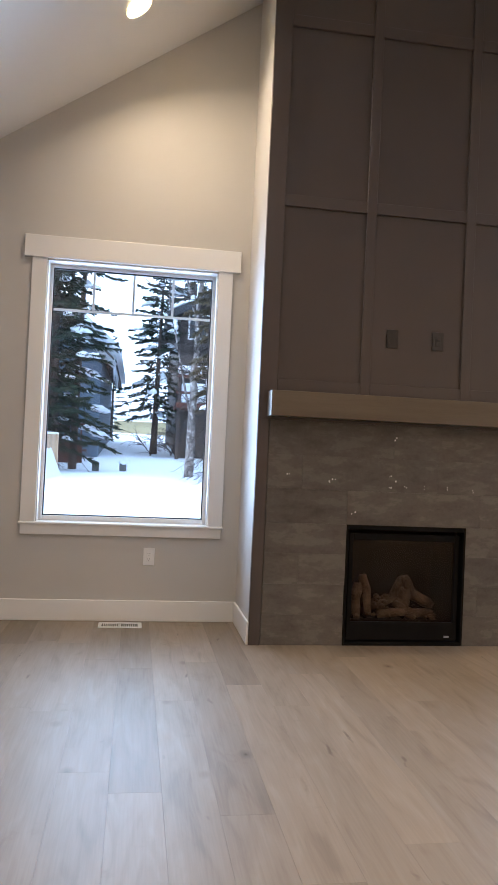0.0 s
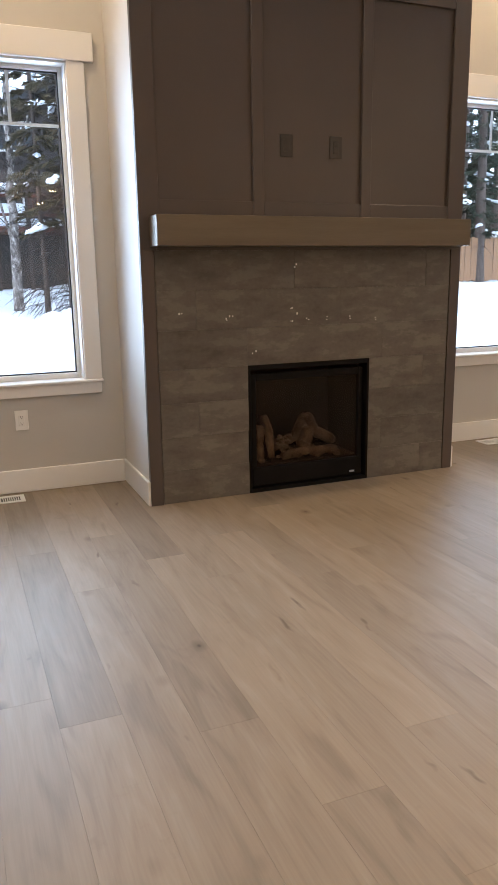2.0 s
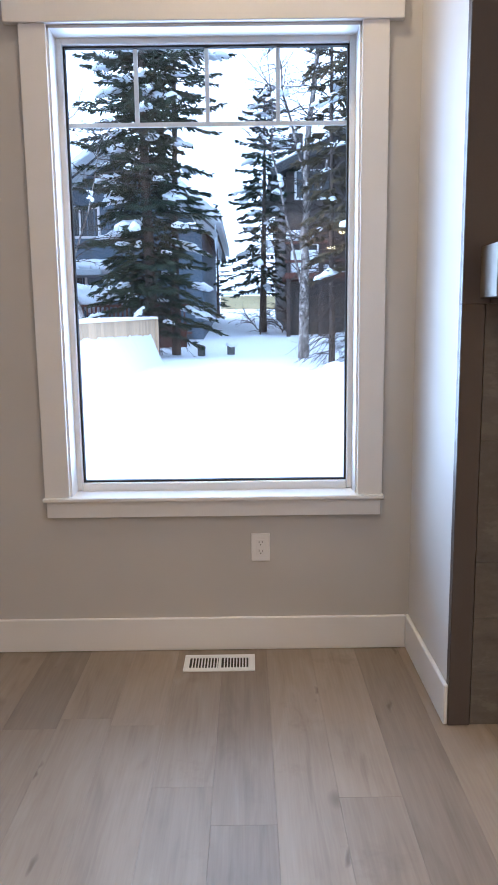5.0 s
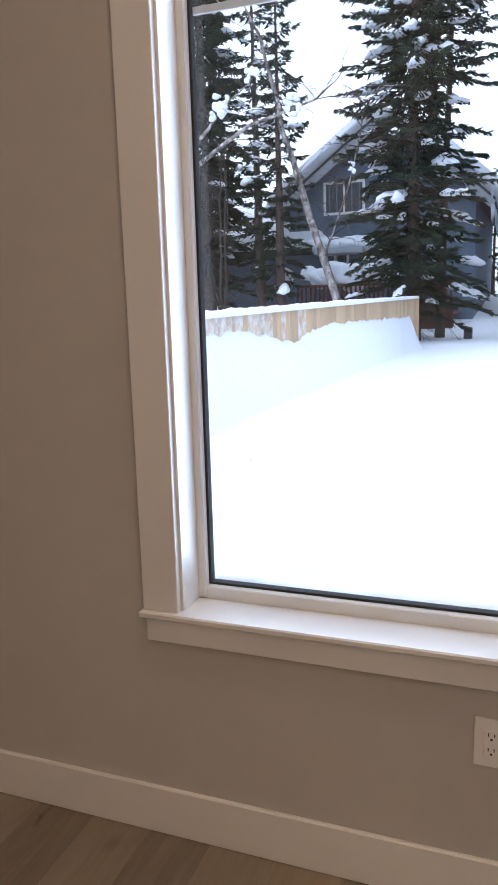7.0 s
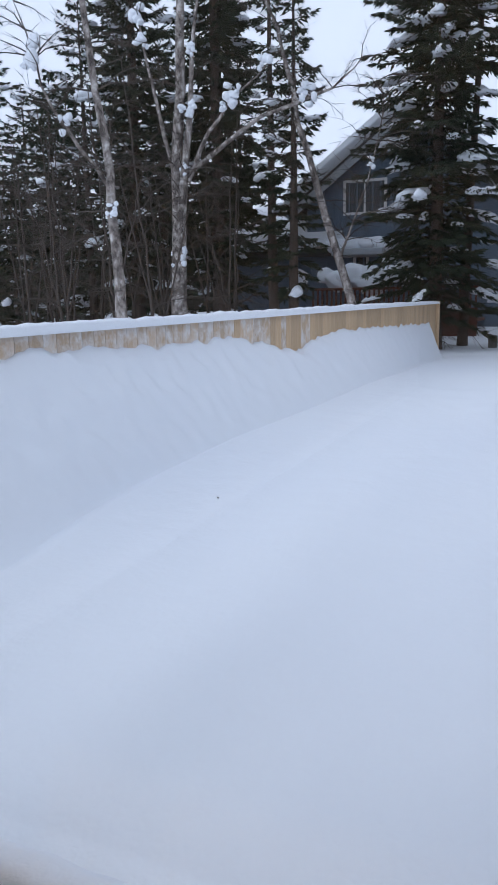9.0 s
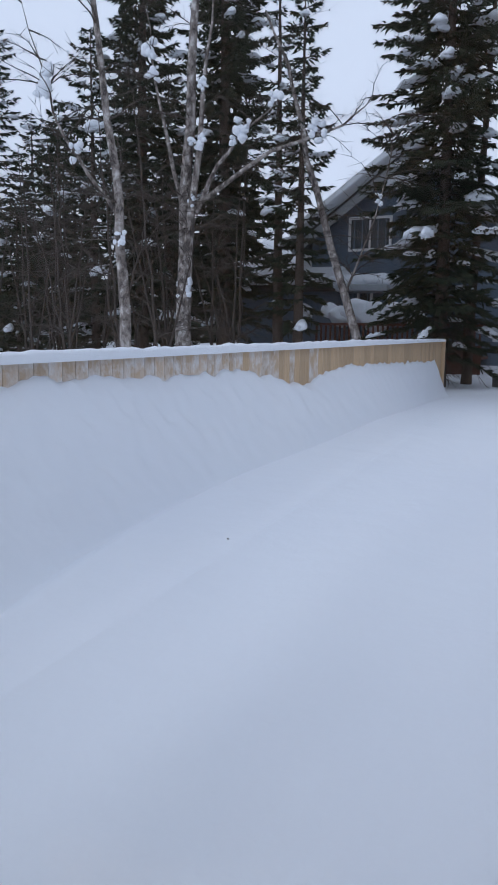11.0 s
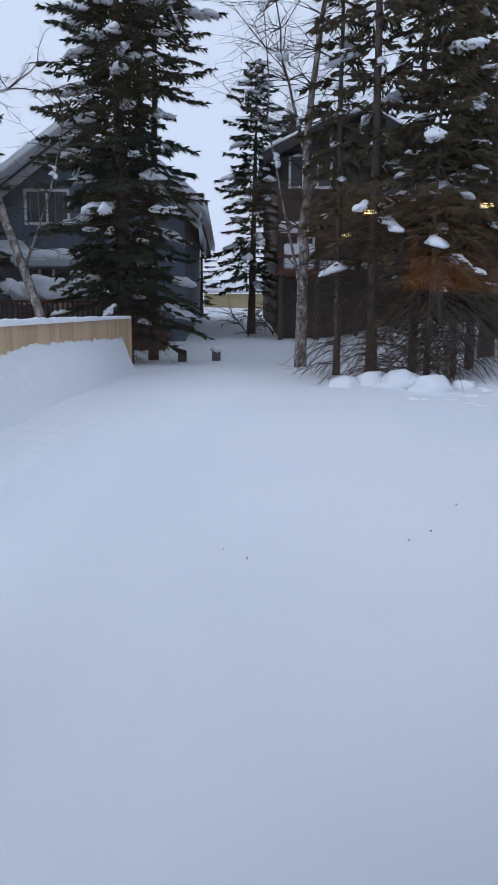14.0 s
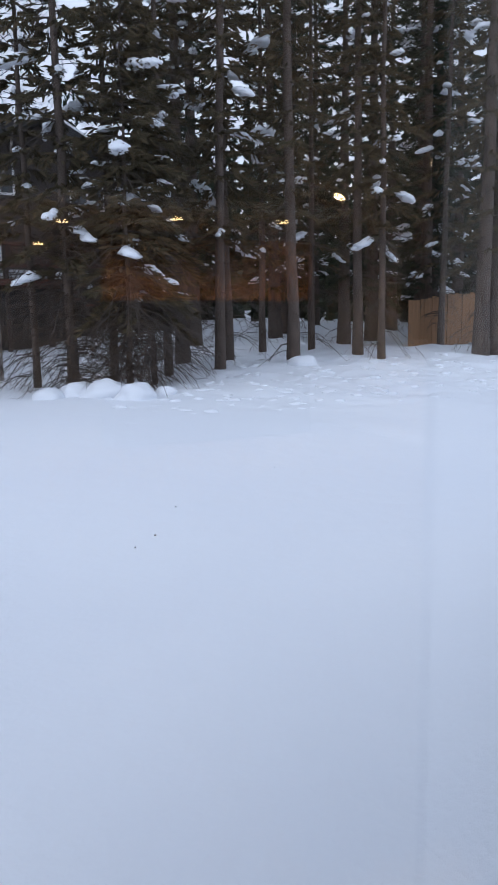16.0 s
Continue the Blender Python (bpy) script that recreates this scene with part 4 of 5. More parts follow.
def bare_tree(name, label, category, at, line, r0, seed, mat, limbs=(), twigs=60, twig_len=1.2, snow=0):
    """A leafless tree: a bent trunk, named limbs, and fine twigs; snow clumps in the forks."""
    rr = random.Random(seed)
    t = empty(name, label, category, at=at)
    tv, tf, bv, bf = [], [], [], []
    sbm = bmesh.new()

    def bend(pts, n):
        out = []
        for i in range(n + 1):
            u = i / n * (len(pts) - 1)
            k = min(int(u), len(pts) - 2)
            p = Vector(pts[k]).lerp(Vector(pts[k + 1]), u - k)
            out.append(p + Vector((noise.noise(Vector((i * 0.7, seed, 0))), noise.noise(Vector((i * 0.7, seed, 5))), 0)) * 0.08 * (i > 0))
        return out
    main = bend(line, 14)
    tube(tv, tf, main, [r0 * (1.15 if i == 0 else 1) * (1 - 0.8 * i / 14) for i in range(15)], 10)
    arms = []
    for pts, r in limbs:
        q = bend(pts, 9)
        tube(tv, tf, q, [r * (1 - 0.85 * i / 9) for i in range(10)], 7)
        arms.append(q)
    for i in range(twigs):
        src = rr.choice(arms) if arms and rr.random() < 0.55 else main[5:]
        k = rr.randrange(len(src))
        p = src[k]
        a = rr.uniform(0, 6.28)
        d = Vector((math.cos(a), math.sin(a), rr.uniform(0.1, 1.0))).normalized()
        ln = twig_len * rr.uniform(0.4, 1.2)
        q = [p]
        for s in range(5):
            d = (d + Vector((rr.uniform(-0.3, 0.3), rr.uniform(-0.3, 0.3), rr.uniform(-0.3, 0.12)))).normalized()
            q.append(q[-1] + d * ln / 5)
            for _ in range(2):
                e = (d + Vector((rr.uniform(-0.9, 0.9), rr.uniform(-0.9, 0.9), rr.uniform(-0.8, 0.5)))).normalized()
                tube(bv, bf, [q[-1], q[-1] + e * ln * rr.uniform(0.12, 0.4)], [0.006, 0.0025], 3)
        tube(bv, bf, q, [0.014, 0.011, 0.009, 0.007, 0.005, 0.003], 4)
    for i in range(snow * 2 // 3):
        src = rr.choice(arms + [main]) if arms else main
        p = src[rr.randrange(1, len(src))]
        big = rr.uniform(0.6, 1.3)
        for k in range(9):
            lump(sbm, p + Vector((rr.uniform(-0.13, 0.13), -0.05 + rr.uniform(-0.05, 0.05), rr.uniform(-0.14, 0.2))) * big, rr.uniform(0.02, 0.085) * big, rr.uniform(0.6, 1.5), rr.random() * 50, 2)
    raw("trunk", tv, tf, mat, t, "", True)
    if bv:
        raw("twigs", bv, bf, TWIG, t)
    if len(sbm.verts):
        part("snow_load", sbm, SNOW, t, "snow caught in the forks", True)
    else:
        sbm.free()
    return t


def off(at, pts):
    return [(x - at[0], y - at[1], z - at[2]) for x, y, z in pts]


# the large spruce by the fence end, and the slimmer one between the houses
spruce("tall dense green spruce with snow on its boughs beside the fence", gpos(-3.3, 17.6), 15.5, 2.1, 0.7, 21, 330, 125, NEEDLES, 0.62, 0.17, 0.42, 0.3, 90)
spruce("tall spruce standing close behind the larger one", gpos(-2.75, 18.5), 15.0, 1.7, 6.4, 23, 80, 80, NEEDLES, 0.3, 0.12, 0.4, 0.35)
spruce("slim dark spruce with clotted snow between the houses", gpos(-0.05, 26.0), 9.0, 1.9, 1.5, 22, 105, 95, NEEDLES, 0.6, 0.15, 0.55, 0.5)
spruce("small spruce beyond the blue house", gpos(-2.2, 37.0), 6.0, 0.9, 0.6, 29, 60, 40, NEEDLES, 0.2)

# spruces behind the fence
LEFT = ((-11.1, 17.0, 15, 1.55, 1.2, 230, 110), (-9.1, 18.0, 15.5, 1.6, 1.6, 240, 110), (-10.2, 20.5, 15, 1.5, 1.0, 120, 80), (-7.35, 17.5, 10.5, 0.8, 1.5, 75, 48), (-6.65, 17.0, 9.4, 0.95, 1.2, 90, 60), (-13.2, 18.0, 9.5, 1.6, 0.6, 110, 70), (-15.6, 19.5, 8, 1.8, 0.5, 110, 70), (-18.4, 20.0, 11, 1.9, 0.4, 110, 70), (-23.5, 25.0, 11, 1.9, 0.4, 110, 70), (-21.0, 27.0, 9, 1.9, 0.4, 100, 60), (-13.5, 23.0, 10, 1.7, 0.4, 100, 60), (-16.5, 16.2, 6, 1.5, 0.3, 90, 60), (-14.2, 15.8, 4.5, 1.2, 0.2, 80, 60), (-12.3, 20.5, 9, 1.6, 0.6, 100, 70), (-14.7, 22.0, 9, 1.7, 0.5, 100, 70), (-11.2, 24.5, 10, 1.8, 0.5, 90, 60), (-17.2, 22.5, 8.5, 1.8, 0.4, 90, 60), (-19.6, 23.5, 9, 1.8, 0.4, 90, 60))
for i, (x, y, h, r, low, nb, ns) in enumerate(LEFT):
    spruce("dark snowy spruce standing behind the fence", gpos(x, y), h, r, low, 40 + i, nb, ns, NEEDLES, 0.3, None, 0.4, 0.5)

# the wood on the other side: thin olive spruces with bare lower trunks
WOOD = ((1.75, 13.0, 14, 1.15, 1.9, 0.10, 130), (2.75, 14.0, 14, 1.0, 2.0, 0.085, 40), (3.88, 14.0, 15, 1.0, 2.2, 0.085, 40), (4.73, 15.5, 15, 1.1, 2.2, 0.16, 14), (2.6, 12.3, 7, 1.0, 1.2, 0.06, 130), (3.2, 12.8, 6.5, 0.9, 1.2, 0.05, 120), (5.0, 14.0, 16, 1.0, 2.4, 0.11, 24), (5.6, 15.0, 15, 1.0, 2.4, 0.13, 10), (7.45, 17.0, 15, 1.1, 2.2, 0.09, 10), (6.74, 14.0, 17, 0.95, 3.0, 0.135, 8), (8.9, 17.0, 15, 1.2, 2.2, 0.09, 8), (9.05, 15.0, 16, 1.0, 2.6, 0.125, 10), (9.4, 14.5, 15, 0.9, 2.6, 0.09, 10), (13.2, 17.0, 15, 1.2, 2.0, 0.10, 8), (12.45, 14.5, 17, 1.1, 2.0, 0.2, 14), (12.95, 14.6, 17, 1.0, 3.0, 0.17, 10), (1.3, 14.2, 13, 0.8, 2.2, 0.07, 30))
for i, (x, y, h, r, low, tr, dead) in enumerate(WOOD):
    spruce("thin spruce with sparse olive boughs and dead lower twigs", gpos(x, y), h, r, low, 80 + i, 95, 62, OLIVE, 0.24, tr, 0.55, 0.45, dead + (150 if dead > 100 else 30))
DEEP = ((6.5, 19.5, 16, 1.5), (9.6, 20.5, 15, 1.6), (12.5, 19.5, 16, 1.6), (15.5, 21, 15, 1.7), (8.0, 25.5, 14, 1.8), (13, 26, 14, 1.8), (18.5, 24, 15, 2.0), (17.0, 17.5, 15, 1.5), (21, 20, 15, 1.8), (14.2, 19.0, 16, 1.7), (11.0, 22.5, 16, 1.8), (16.8, 20.5, 16, 1.8), (19.5, 26, 15, 2.0), (10.9, 18.6, 14, 1.3), (15.0, 27.5, 16, 2.0), (18.2, 20.2, 16, 1.8), (20.5, 23.5, 16, 2.0), (23.5, 24.5, 16, 2.0), (16.2, 23.6, 16, 1.9), (22.5, 28.5, 17, 2.1))
for i, (x, y, h, r) in enumerate(DEEP):
    spruce("dark spruce deeper in the wood", gpos(x, y), h, r, 1.2, 120 + i, 110, 80, NEEDLES, 0.3, None, 0.4, 0.5, 14, size=1.0)

# birches
b1 = gpos(-6.8, 9.4)
bare_tree("birch_tree", "slender pale birch with a rough trunk behind the fence", "tree", b1, off(b1, [(-6.8, 9.4, 0), (-6.9, 9.4, 2.2), (-7.05, 9.4, 4.0), (-7.4, 9.4, 6.4), (-7.8, 9.5, 9)]), 0.105, 5, BIRCH, [(off(b1, [(-7.0, 9.4, 3.3), (-7.9, 9.2, 4.6), (-8.6, 9.3, 6.5)]), 0.035)], 50, 1.2, 6)
b2 = gpos(-8.8, 15.0)
bare_tree("birch_tree", "thick pale birch with snow lodged in its forks", "tree", b2, off(b2, [(-8.8, 15.0, 0), (-8.78, 15, 3.0), (-8.72, 15, 5.3), (-8.55, 15, 8.8), (-8.3, 15, 12)]), 0.21, 6, BIRCH,
          [(off(b2, [(-8.5, 15.0, 4.3), (-7.87, 14.8, 5.3), (-7.2, 14.7, 5.9), (-6.45, 14.6, 6.4)]), 0.06), (off(b2, [(-8.5, 15, 4.5), (-6.6, 14.7, 5.46), (-4.93, 14.4, 5.75), (-4.36, 14.3, 6.2)]), 0.06), (off(b2, [(-8.75, 15, 4.2), (-9.4, 15, 6.6), (-9.9, 15.2, 9)]), 0.06), (off(b2, [(-8.65, 14.9, 3.4), (-8.35, 14.9, 6.0), (-8.1, 15.0, 9)]), 0.11)], 70, 1.3, 20)
b3 = gpos(-4.6, 16.2)
bare_tree("birch_tree", "leaning thin birch in front of the blue house", "tree", b3, off(b3, [(-4.6, 16.2, 0), (-4.97, 16.2, 1.6), (-5.84, 16.3, 4.14), (-6.4, 16.4, 5.94), (-6.75, 16.5, 7.36), (-7.5, 16.6, 9.1)]), 0.12, 7, BIRCH, [(off(b3, [(-5.3, 16.3, 2.6), (-4.6, 16.2, 4.4), (-4.2, 16.2, 6.4)]), 0.03)], 70, 1.3, 3)
b4 = gpos(0.85, 17.0)
bare_tree("birch_tree", "gnarled birch with bare branches beside the brown house", "tree", b4, off(b4, [(0.85, 17.0, 0), (0.88, 17, 2.5), (0.9, 17, 3.9), (0.96, 17, 6.2), (1.25, 17, 8.3), (1.6, 17, 11)]), 0.15, 8, BIRCH, [(off(b4, [(0.9, 17, 4.2), (1.5, 17, 5.4), (1.7, 17, 7.5)]), 0.06), (off(b4, [(0.95, 17, 5.0), (0.4, 17, 7.0), (0.0, 17, 9.5)]), 0.05), (off(b4, [(0.9, 17.1, 2.0), (0.1, 17.1, 5.5), (-0.1, 17.1, 9.0)]), 0.04)], 230, 1.4, 9)
rng = random.Random(77)
for i in range(17):
    x, y = -13.6 + i * 0.36 + rng.uniform(-0.3, 0.3), 14.5 + rng.uniform(-1.5, 2.0)
    a = gpos(x, y)
    lx = rng.uniform(-1.2, 0.6)
    bare_tree("bare_shrub", "tall leafless dark alder stems behind the fence", "shrub", a, off(a, [(x, y, 0), (x + lx * 0.3, y, 2.2), (x + lx, y, 5.2 + 0.13 * (i * 7 % 11))]), 0.045, 200 + i, TWIG, [(off(a, [(x + lx * 0.2, y, 1.5), (x + lx * 0.2 + rng.uniform(-1, 1), y, 4.8)]), 0.03), (off(a, [(x, y, 0.6), (x + rng.uniform(-1.2, 1.2), y + 0.3, 4.2)]), 0.03)], 24, 1.5, 0)
for i in range(2):
    x = -0.2 + 0.9 * i
    a = gpos(x, 24.5 + i)
    bare_tree("bare_shrub", "low leafless bush in the snow between the houses", "shrub", a, [(0, 0, 0), (0.1, 0, 0.5), (0.1, 0, 0.9)], 0.03, 230 + i, TWIG, [([(0, 0, 0.1), (0.5, 0, 0.7)], 0.02), ([(0, 0, 0.1), (-0.5, 0, 0.7)], 0.02)], 40, 0.9)


# ---- houses ----
def slab(name, quad, thick, mat, parent, label=""):
    """A roof plane with thickness."""
    a = [Vector(q) for q in quad]
    nrm = (a[1] - a[0]).cross(a[3] - a[0]).normalized()
    if nrm.z < 0:
        nrm = -nrm
    bm = bmesh.new()
    lo = [bm.verts.new(q) for q in a]
    hi = [bm.verts.new(q + nrm * thick) for q in a]
    bm.faces.new(lo)
    bm.faces.new(hi)
    for i in range(4):
        bm.faces.new((lo[i], lo[(i + 1) % 4], hi[(i + 1) % 4], hi[i]))
    bmesh.ops.recalc_face_normals(bm, faces=bm.faces)
    if mat is SNOW:
        bmesh.ops.bevel(bm, geom=bm.edges[:], offset=thick * 0.4, segments=3, affect="EDGES")
    return under(part(name, bm, mat, None, label, mat is SNOW), parent)


def house_window(parent, x0, x1, z0, z1, y, lites=2, face="y"):
    def b(lo, hi):
        if face == "y":
            return (lo[0], y - lo[1], lo[2]), (hi[0], y - hi[1], hi[2])
        return (y + lo[1], lo[0], lo[2]), (y + hi[1], hi[0], hi[2])
    w = 0.08
    fr = under(part("window", boxes(b((x0, -0.02, z0), (x0 + w, 0.05, z1)), b((x1 - w, -0.02, z0), (x1, 0.05, z1)), b((x0 + w, -0.02, z0), (x1 - w, 0.05, z0 + w)), b((x0 + w, -0.02, z1 - w), (x1 - w, 0.05, z1)), *[b((x0 + (x1 - x0) * k / lites - 0.03, -0.02, z0 + w), (x0 + (x1 - x0) * k / lites + 0.03, 0.04, z1 - w)) for k in range(1, lites)]), TRIM, None, "white framed window"), parent)
    p = part("pane", boxes(b((x0 + w, -0.015, z0 + w), (x1 - w, 0.012, z1 - w))), HOUSEGLASS)
    p.parent = fr
    return fr


# blue house: gable end facing the yard
BH_Y = 23.0
blue = empty("blue_house", "two storey blue wooden house with deep snow on its roof", "house", at=(-4.5, BH_Y, 0.4))
BX0, BX1 = -8.25, -2.2
bz_e, bz_p, bpx = 4.75, 7.2, -4.95
under(part("wall", prism(bmesh.new(), [(BX0, 0), (BX1, 0), (BX1, bz_e), (bpx, bz_p), (BX0, bz_e)], BH_Y, BH_Y + 12), BLUE), blue)
for k in range(24):
    x = BX0 + 0.12 + k * 0.25
    zt = bz_p - abs(x - bpx) * (bz_p - bz_e) / (bpx - BX0 if x < bpx else BX1 - bpx)
    under(part("batten", boxes(((x, BH_Y - 0.02, 0.3), (x + 0.04, BH_Y, zt - 0.05))), BLUE), blue)
for sx in (-1, 1):
    ex = BX0 - 0.45 if sx < 0 else BX1 + 0.45
    ez = bz_e - 0.33
    slab("roof", [(bpx, BH_Y - 0.5, bz_p + 0.05), (ex, BH_Y - 0.5, ez), (ex, BH_Y + 12.4, ez), (bpx, BH_Y + 12.4, bz_p + 0.05)], 0.16, ROOFING, blue)
    slab("roof_snow", [(bpx, BH_Y - 0.6, bz_p + 0.22), (ex + sx * 0.1, BH_Y - 0.6, ez + 0.17), (ex + sx * 0.1, BH_Y + 12.4, ez + 0.17), (bpx, BH_Y + 12.4, bz_p + 0.22)], 0.45, SNOW, blue, "deep snow on the roof")
    slab("fascia", [(bpx, BH_Y - 0.52, bz_p - 0.16), (ex, BH_Y - 0.52, ez - 0.2), (ex, BH_Y - 0.48, ez - 0.2), (bpx, BH_Y - 0.48, bz_p - 0.16)], 0.24, surface("grey_fascia", (0.28, 0.30, 0.32), (0.34, 0.36, 0.38), 2, 30, 0.7, 0), blue)
house_window(blue, -7.05, -5.67, 4.36, 5.42, BH_Y)
house_window(blue, -6.7, -6.2, 2.3, 3.2, BH_Y, 1)
# lower wing and porch roofs
under(part("wing", boxes(((-11.0, BH_Y + 0.6, 0), (BX0, BH_Y + 8, 3.3))), BLUE), blue)
slab("wing_roof", [(-11.4, BH_Y - 0.3, 3.1), (-6.9, BH_Y - 0.3, 3.1), (-6.9, BH_Y + 4, 4.9), (-11.4, BH_Y + 4, 4.9)], 0.14, ROOFING, blue)
slab("wing_snow", [(-11.5, BH_Y - 0.4, 3.26), (-6.9, BH_Y - 0.4, 3.26), (-6.9, BH_Y + 4, 5.06), (-11.5, BH_Y + 4, 5.06)], 0.45, SNOW, blue, "deep snow on the wing roof")
under(part("porch_roof", boxes(((-7.1, BH_Y - 1.2, 3.05), (-5.5, BH_Y, 3.25)), bevel=0.02), surface("pale_porch", (0.4, 0.43, 0.46), (0.46, 0.49, 0.52), 2, 30, 0.7, 0)), blue)
bm = bmesh.new()
for k in range(7):
    lump(bm, (-7.0 + 0.24 * k, BH_Y - 0.65 + 0.12 * (k % 2), 3.36), 0.42, 0.55, k, 3)
under(part("porch_snow", bm, SNOW, None, "rounded snow on the porch roof", True), blue)
# icicles along the eave
bm = bmesh.new()
rng = random.Random(5)
for k in range(40):
    y = BH_Y - 0.5 + k * 0.16
    ln = rng.uniform(0.15, 0.9)
    add_cyl(bm, (BX1 + 0.5, y, 4.72), (BX1 + 0.47, y, 4.72 - ln), 0.035, 0.004, 5)
under(part("icicles", bm, surface("ice", (0.55, 0.62, 0.68), (0.65, 0.70, 0.75), 3, 20, 0.2, 0), None, "long icicles hanging from the eave"), blue)
# its back deck
deck = empty("wooden_deck", "red brown wooden deck with railing and snow", "deck", at=(-5.5, 20.8, 0.4))
under(part("skirt", boxes(((-7.3, 20.6, 0.2), (-2.6, 20.64, 1.45))), REDWOOD), deck)
for k in range(34):
    x = -7.3 + k * 0.14
    under(part("baluster", boxes(((x, 20.55, 1.3), (x + 0.05, 20.6, 2.0))), REDWOOD), deck)
under(part("top_rail", boxes(((-7.35, 20.5, 1.98), (-2.5, 20.66, 2.05)), bevel=0.01), REDWOOD), deck)
under(part("floor", boxes(((-7.6, 20.64, 1.08), (-2.6, 23.0, 1.15))), REDWOOD), deck)
bm = bmesh.new()
for i, (x, r) in enumerate(((-6.6, 0.4), (-6.15, 0.5), (-5.65, 0.55), (-5.2, 0.35), (-4.5, 0.3), (-7.0, 0.3))):
    lump(bm, (x, 21.0, 2.25 + 0.15 * (i % 2)), r, 0.75, i, 3)
under(part("deck_snow", bm, SNOW, None, "heaped snow on the deck rail", True), deck)

# brown house
NH_Y = 25.5
brown = empty("brown_house", "tall dark brown wooden house with a snowy deck", "house", at=(6, NH_Y, 0.5))
NX0, NX1 = 0.86, 8.4
npx, nz_e, nz_p = 3.5, 7.0, 8.2
under(part("wall", prism(bmesh.new(), [(NX0, 0), (NX1, 0), (NX1, nz_e - 1.4), (npx, nz_p), (NX0, nz_e)], NH_Y, NH_Y + 11), BROWN), brown)
for k in range(29):
    x = NX0 + 0.1 + k * 0.25
    zt = nz_p - abs(x - npx) * ((nz_p - nz_e) / (npx - NX0) if x < npx else (nz_p - nz_e + 1.4) / (NX1 - npx))
    under(part("batten", boxes(((x, NH_Y - 0.02, 0.3), (x + 0.04, NH_Y, zt - 0.05))), BROWN), brown)
for sx in (-1, 1):
    ex, ez = (NX0 - 0.5, nz_e - 0.3) if sx < 0 else (NX1 + 0.5, nz_e - 1.7)
    slab("roof", [(npx, NH_Y - 0.7, nz_p + 0.05), (ex, NH_Y - 0.7, ez), (ex, NH_Y + 11.4, ez), (npx, NH_Y + 11.4, nz_p + 0.05)], 0.28, ROOFING, brown)
    slab("roof_snow", [(npx, NH_Y - 0.6, nz_p + 0.34), (ex, NH_Y - 0.6, ez + 0.29), (ex, NH_Y + 11.4, ez + 0.29), (npx, NH_Y + 11.4, nz_p + 0.34)], 0.16, SNOW, brown, "thin snow on the roof")
ch = under(part("chimney", boxes(((1.05, NH_Y + 1.5, 6), (1.6, NH_Y + 2.3, 8.7)), bevel=0.02), BROWN), brown)
pp = part("flue", add_cyl(bmesh.new(), (1.32, NH_Y + 1.9, 8.7), (1.32, NH_Y + 1.9, 9.2), 0.12, 0.12, 12), TRIM)
pp.parent = ch
house_window(brown, 1.17, 2.65, 5.95, 7.05, NH_Y, 3)
house_window(brown, 4.4, 5.6, 5.6, 6.7, NH_Y, 2)
house_window(brown, 1.5, 2.1, 3.2, 4.4, NH_Y, 1)
nd = empty("raised_deck", "dark red raised deck with posts and deep snow on its rail", "deck", at=(3, NH_Y - 2, 0.9))
for x in (0.75, 1.9, 3.2, 4.5):
    under(part("post", boxes(((x, NH_Y - 2.0, 0.6), (x + 0.14, NH_Y - 1.86, 4.35)), bevel=0.01), BROWN), nd)
under(part("floor", boxes(((0.7, NH_Y - 2.1, 2.95), (4.9, NH_Y, 3.15)), bevel=0.01), REDWOOD), nd)
under(part("top_rail", boxes(((0.7, NH_Y - 2.08, 4.15), (4.8, NH_Y - 1.9, 4.25)), bevel=0.01), REDWOOD), nd)
under(part("lower_rail", boxes(((0.7, NH_Y - 2.06, 3.5), (4.8, NH_Y - 1.94, 3.6)), bevel=0.01), REDWOOD), nd)
for k in range(20):
    under(part("baluster", boxes(((2.0 + k * 0.14, NH_Y - 2.02, 3.6), (2.05 + k * 0.14, NH_Y - 1.98, 4.15))), REDWOOD), nd)
under(part("stair", boxes(*[((3.4 + 0.25 * k, NH_Y - 2.9, 2.9 - 0.2 * k), (3.7 + 0.25 * k, NH_Y - 2.1, 2.96 - 0.2 * k)) for k in range(10)]), REDWOOD), nd)
under(part("snow", boxes(((0.75, NH_Y - 2.12, 4.25), (1.7, NH_Y - 1.6, 4.62)), ((0.9, NH_Y - 2.05, 3.15), (1.85, NH_Y - 0.4, 3.95)), ((2.05, NH_Y - 1.9, 3.15), (4.6, NH_Y - 0.4, 3.45)), bevel=0.12, segments=3), SNOW, None, "heaped snow", True), nd)
# near-black slab standing in for the shade in the open space below the deck
under(part("storage", boxes(((0.9, NH_Y - 1.2, 0.6), (4.6, NH_Y - 0.8, 2.9))), SLOT), nd)

# far garage
gar = empty("far_garage", "low pale yellow garage under a snowy roof", "garage", at=(0, 50, 0.5))
under(part("wall", boxes(((-2.5, 50, 1.5), (7, 57, 3.35))), YELLOW), gar)
slab("roof_snow", [(-2.9, 49.5, 3.35), (7.4, 49.5, 3.35), (7.4, 54, 4.1), (-2.9, 54, 4.1)], 0.4, SNOW, gar, "snow covered roof")
under(part("garage_door", boxes(((-0.6, 49.95, 1.8), (1.4, 50, 3.1)), bevel=0.01), YELLOW), gar)

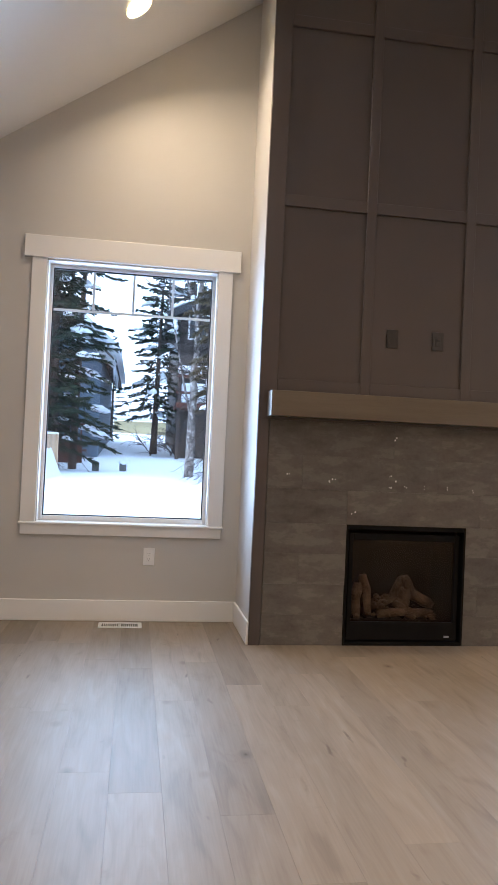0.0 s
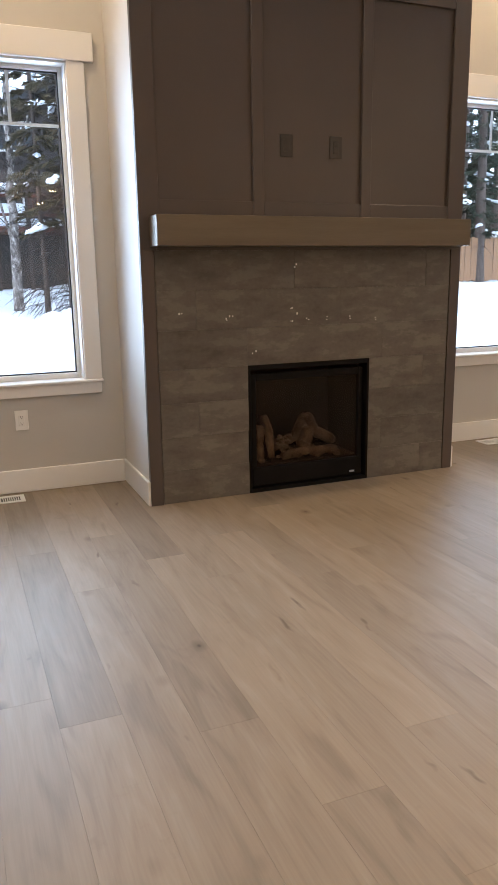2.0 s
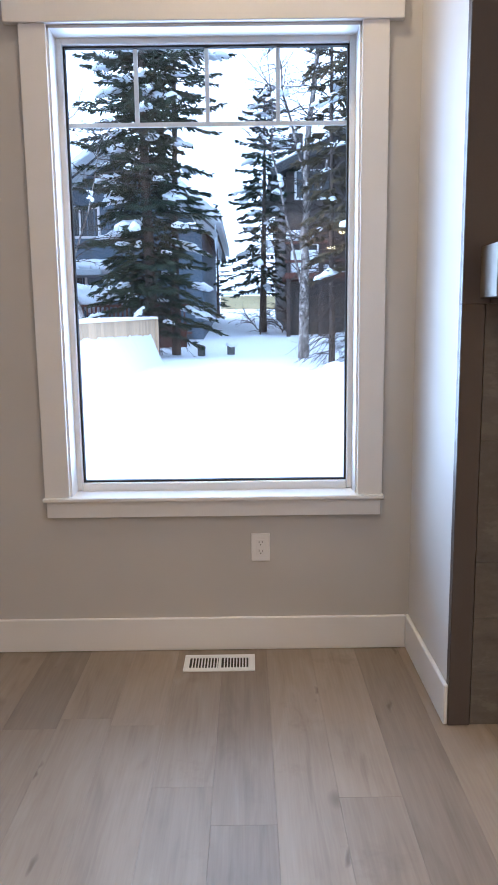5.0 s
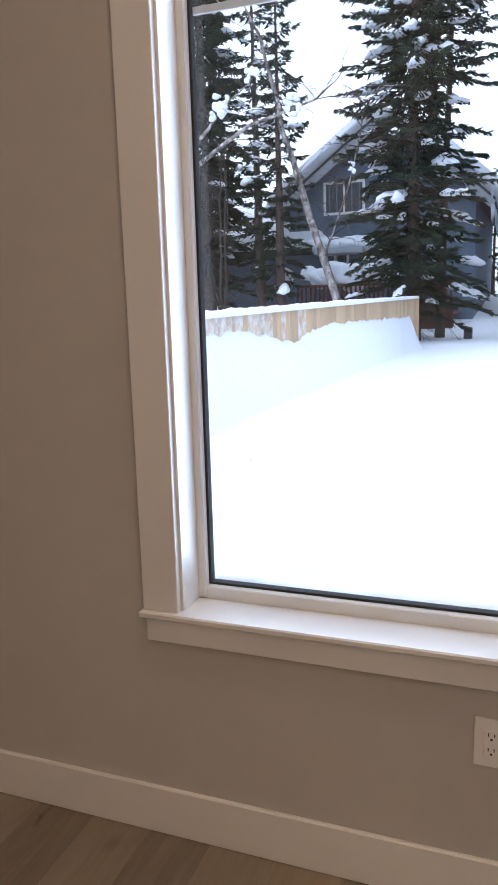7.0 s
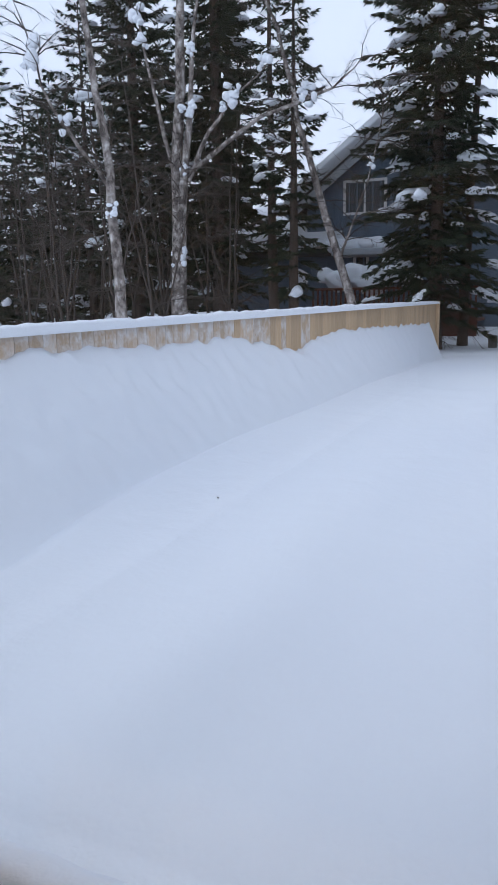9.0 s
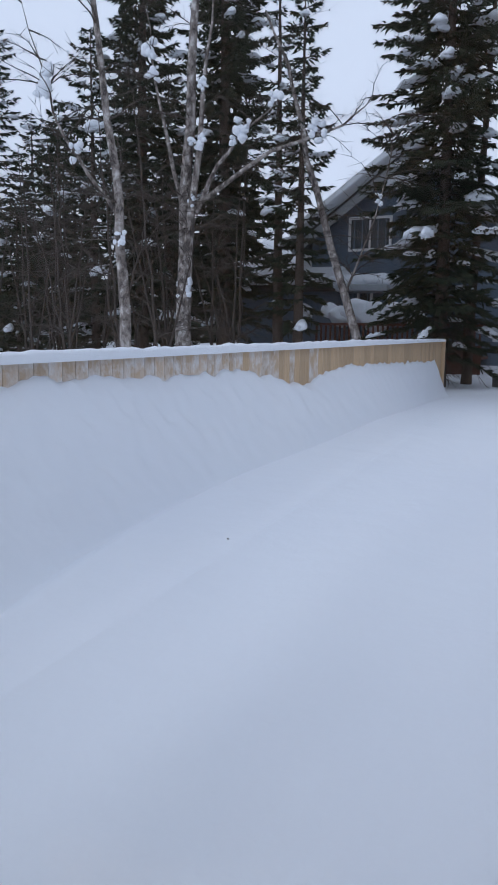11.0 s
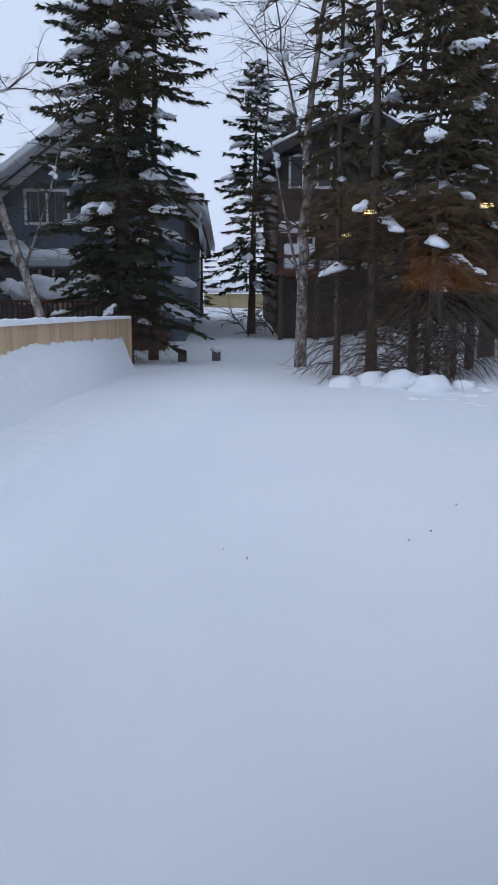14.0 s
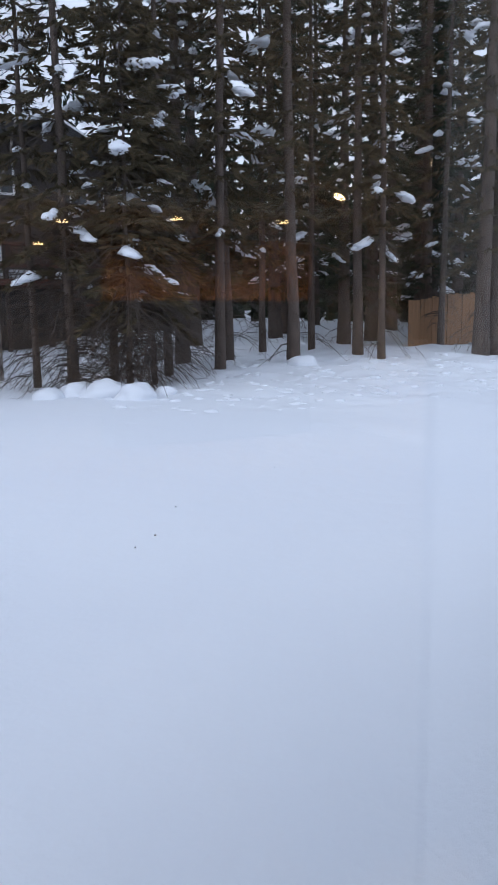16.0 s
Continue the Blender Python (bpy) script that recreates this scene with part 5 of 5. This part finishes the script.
# board fence in the wood
back = empty("back_fence", "weathered brown board fence between the trees", "fence", at=(12.1, 17.4, 1.1))
brd = bpy.data.meshes.new("board")
bm = boxes(((0.002, -0.01, 0), (0.138, 0.01, 1.5)), bevel=0.003)
bm.to_mesh(brd)
bm.free()
brd.materials.append(surface("weathered_board", (0.19, 0.098, 0.046), (0.31, 0.172, 0.085), 2, 30, 0.85, 0.3, stretch=(8, 8, 0.5)))
for k in range(60):
    ob = new("board", brd)
    ob.matrix_basis = pose(12.35 + k * 0.14, 17.4, 0.78 + 0.02 * min(k, 12) + rng.uniform(-0.03, 0.03), 0, rng.uniform(-0.8, 0.8), 0)
    under(ob, back)

# far woods closing the distance
rng = random.Random(9)
nv, nf = [], []
for i in range(520):
    a = rng.uniform(-1.35, 1.35)
    d = rng.uniform(34, 75)
    x, y = math.sin(a) * d, math.cos(a) * d
    if -4.5 < x / y * 50 < 2.8 and abs(x) < 8:
        continue
    if y < 6:
        continue
    h = rng.uniform(5.5, 8.5) if x < -14 else rng.uniform(5, 8) if x < 0 else rng.uniform(9, 14)
    for k in range(60):
        f = (k / 60) ** 0.8
        b = rng.uniform(0, 6.28)
        r = 1.8 * (1 - f) * rng.uniform(0.4, 1.2) + 0.1
        p = Vector((x, y, 1.2 + h * f))
        sprig(nv, nf, p, Vector((math.cos(b) * r, math.sin(b) * r, -0.35 * r)).normalized(), r, 0.22 + 0.18 * r)
    sprig(nv, nf, Vector((x, y, 0)), Vector((0, 0, 1)), h, 0.14)
tagged(raw("far_woods", nv, nf, NEEDLES), "dark spruce woods in the distance", "woods", kind="stuff")

# ---- oak floor ----
floor = empty("floor", "wide matte oak plank floor with knots", "floor", kind="structure")
rng = random.Random(3)
pw = 0.19
plank_meshes = {}
rest = bmesh.new()
x = WEST
while x < EAST - 0.02:
    w = min(pw, EAST - x)
    y = -0.001
    first = rng.uniform(0.5, 2.0)
    while y > SOUTH:
        ln = first if first else rng.choice((1.2, 1.5, 1.8, 2.1))
        first = 0
        y0 = max(SOUTH, y - ln)
        if y > -5.6 and -2.3 < x < 4.0:
            key = (round(w, 3), round(y - y0, 2))
            if key not in plank_meshes:
                me = bpy.data.meshes.new("plank")
                bm = boxes(((0.0002, -(y - y0) + 0.0002, -0.016), (w - 0.0002, -0.0002, 0.0)), bevel=0.0003)
                bm.to_mesh(me)
                bm.free()
                me.materials.append(OAK)
                plank_meshes[key] = me
            ob = new("plank", plank_meshes[key])
            ob.location = (x, y, 0)
            ob.parent = floor
        else:
            add_box(rest, (x + 0.0002, y0 + 0.0002, -0.016), (x + w - 0.0002, y - 0.0002, 0.0))
        y = y0
    x += pw
ob = part("plank_field", rest, OAK, floor)
tagged(ob, kind="stuff")
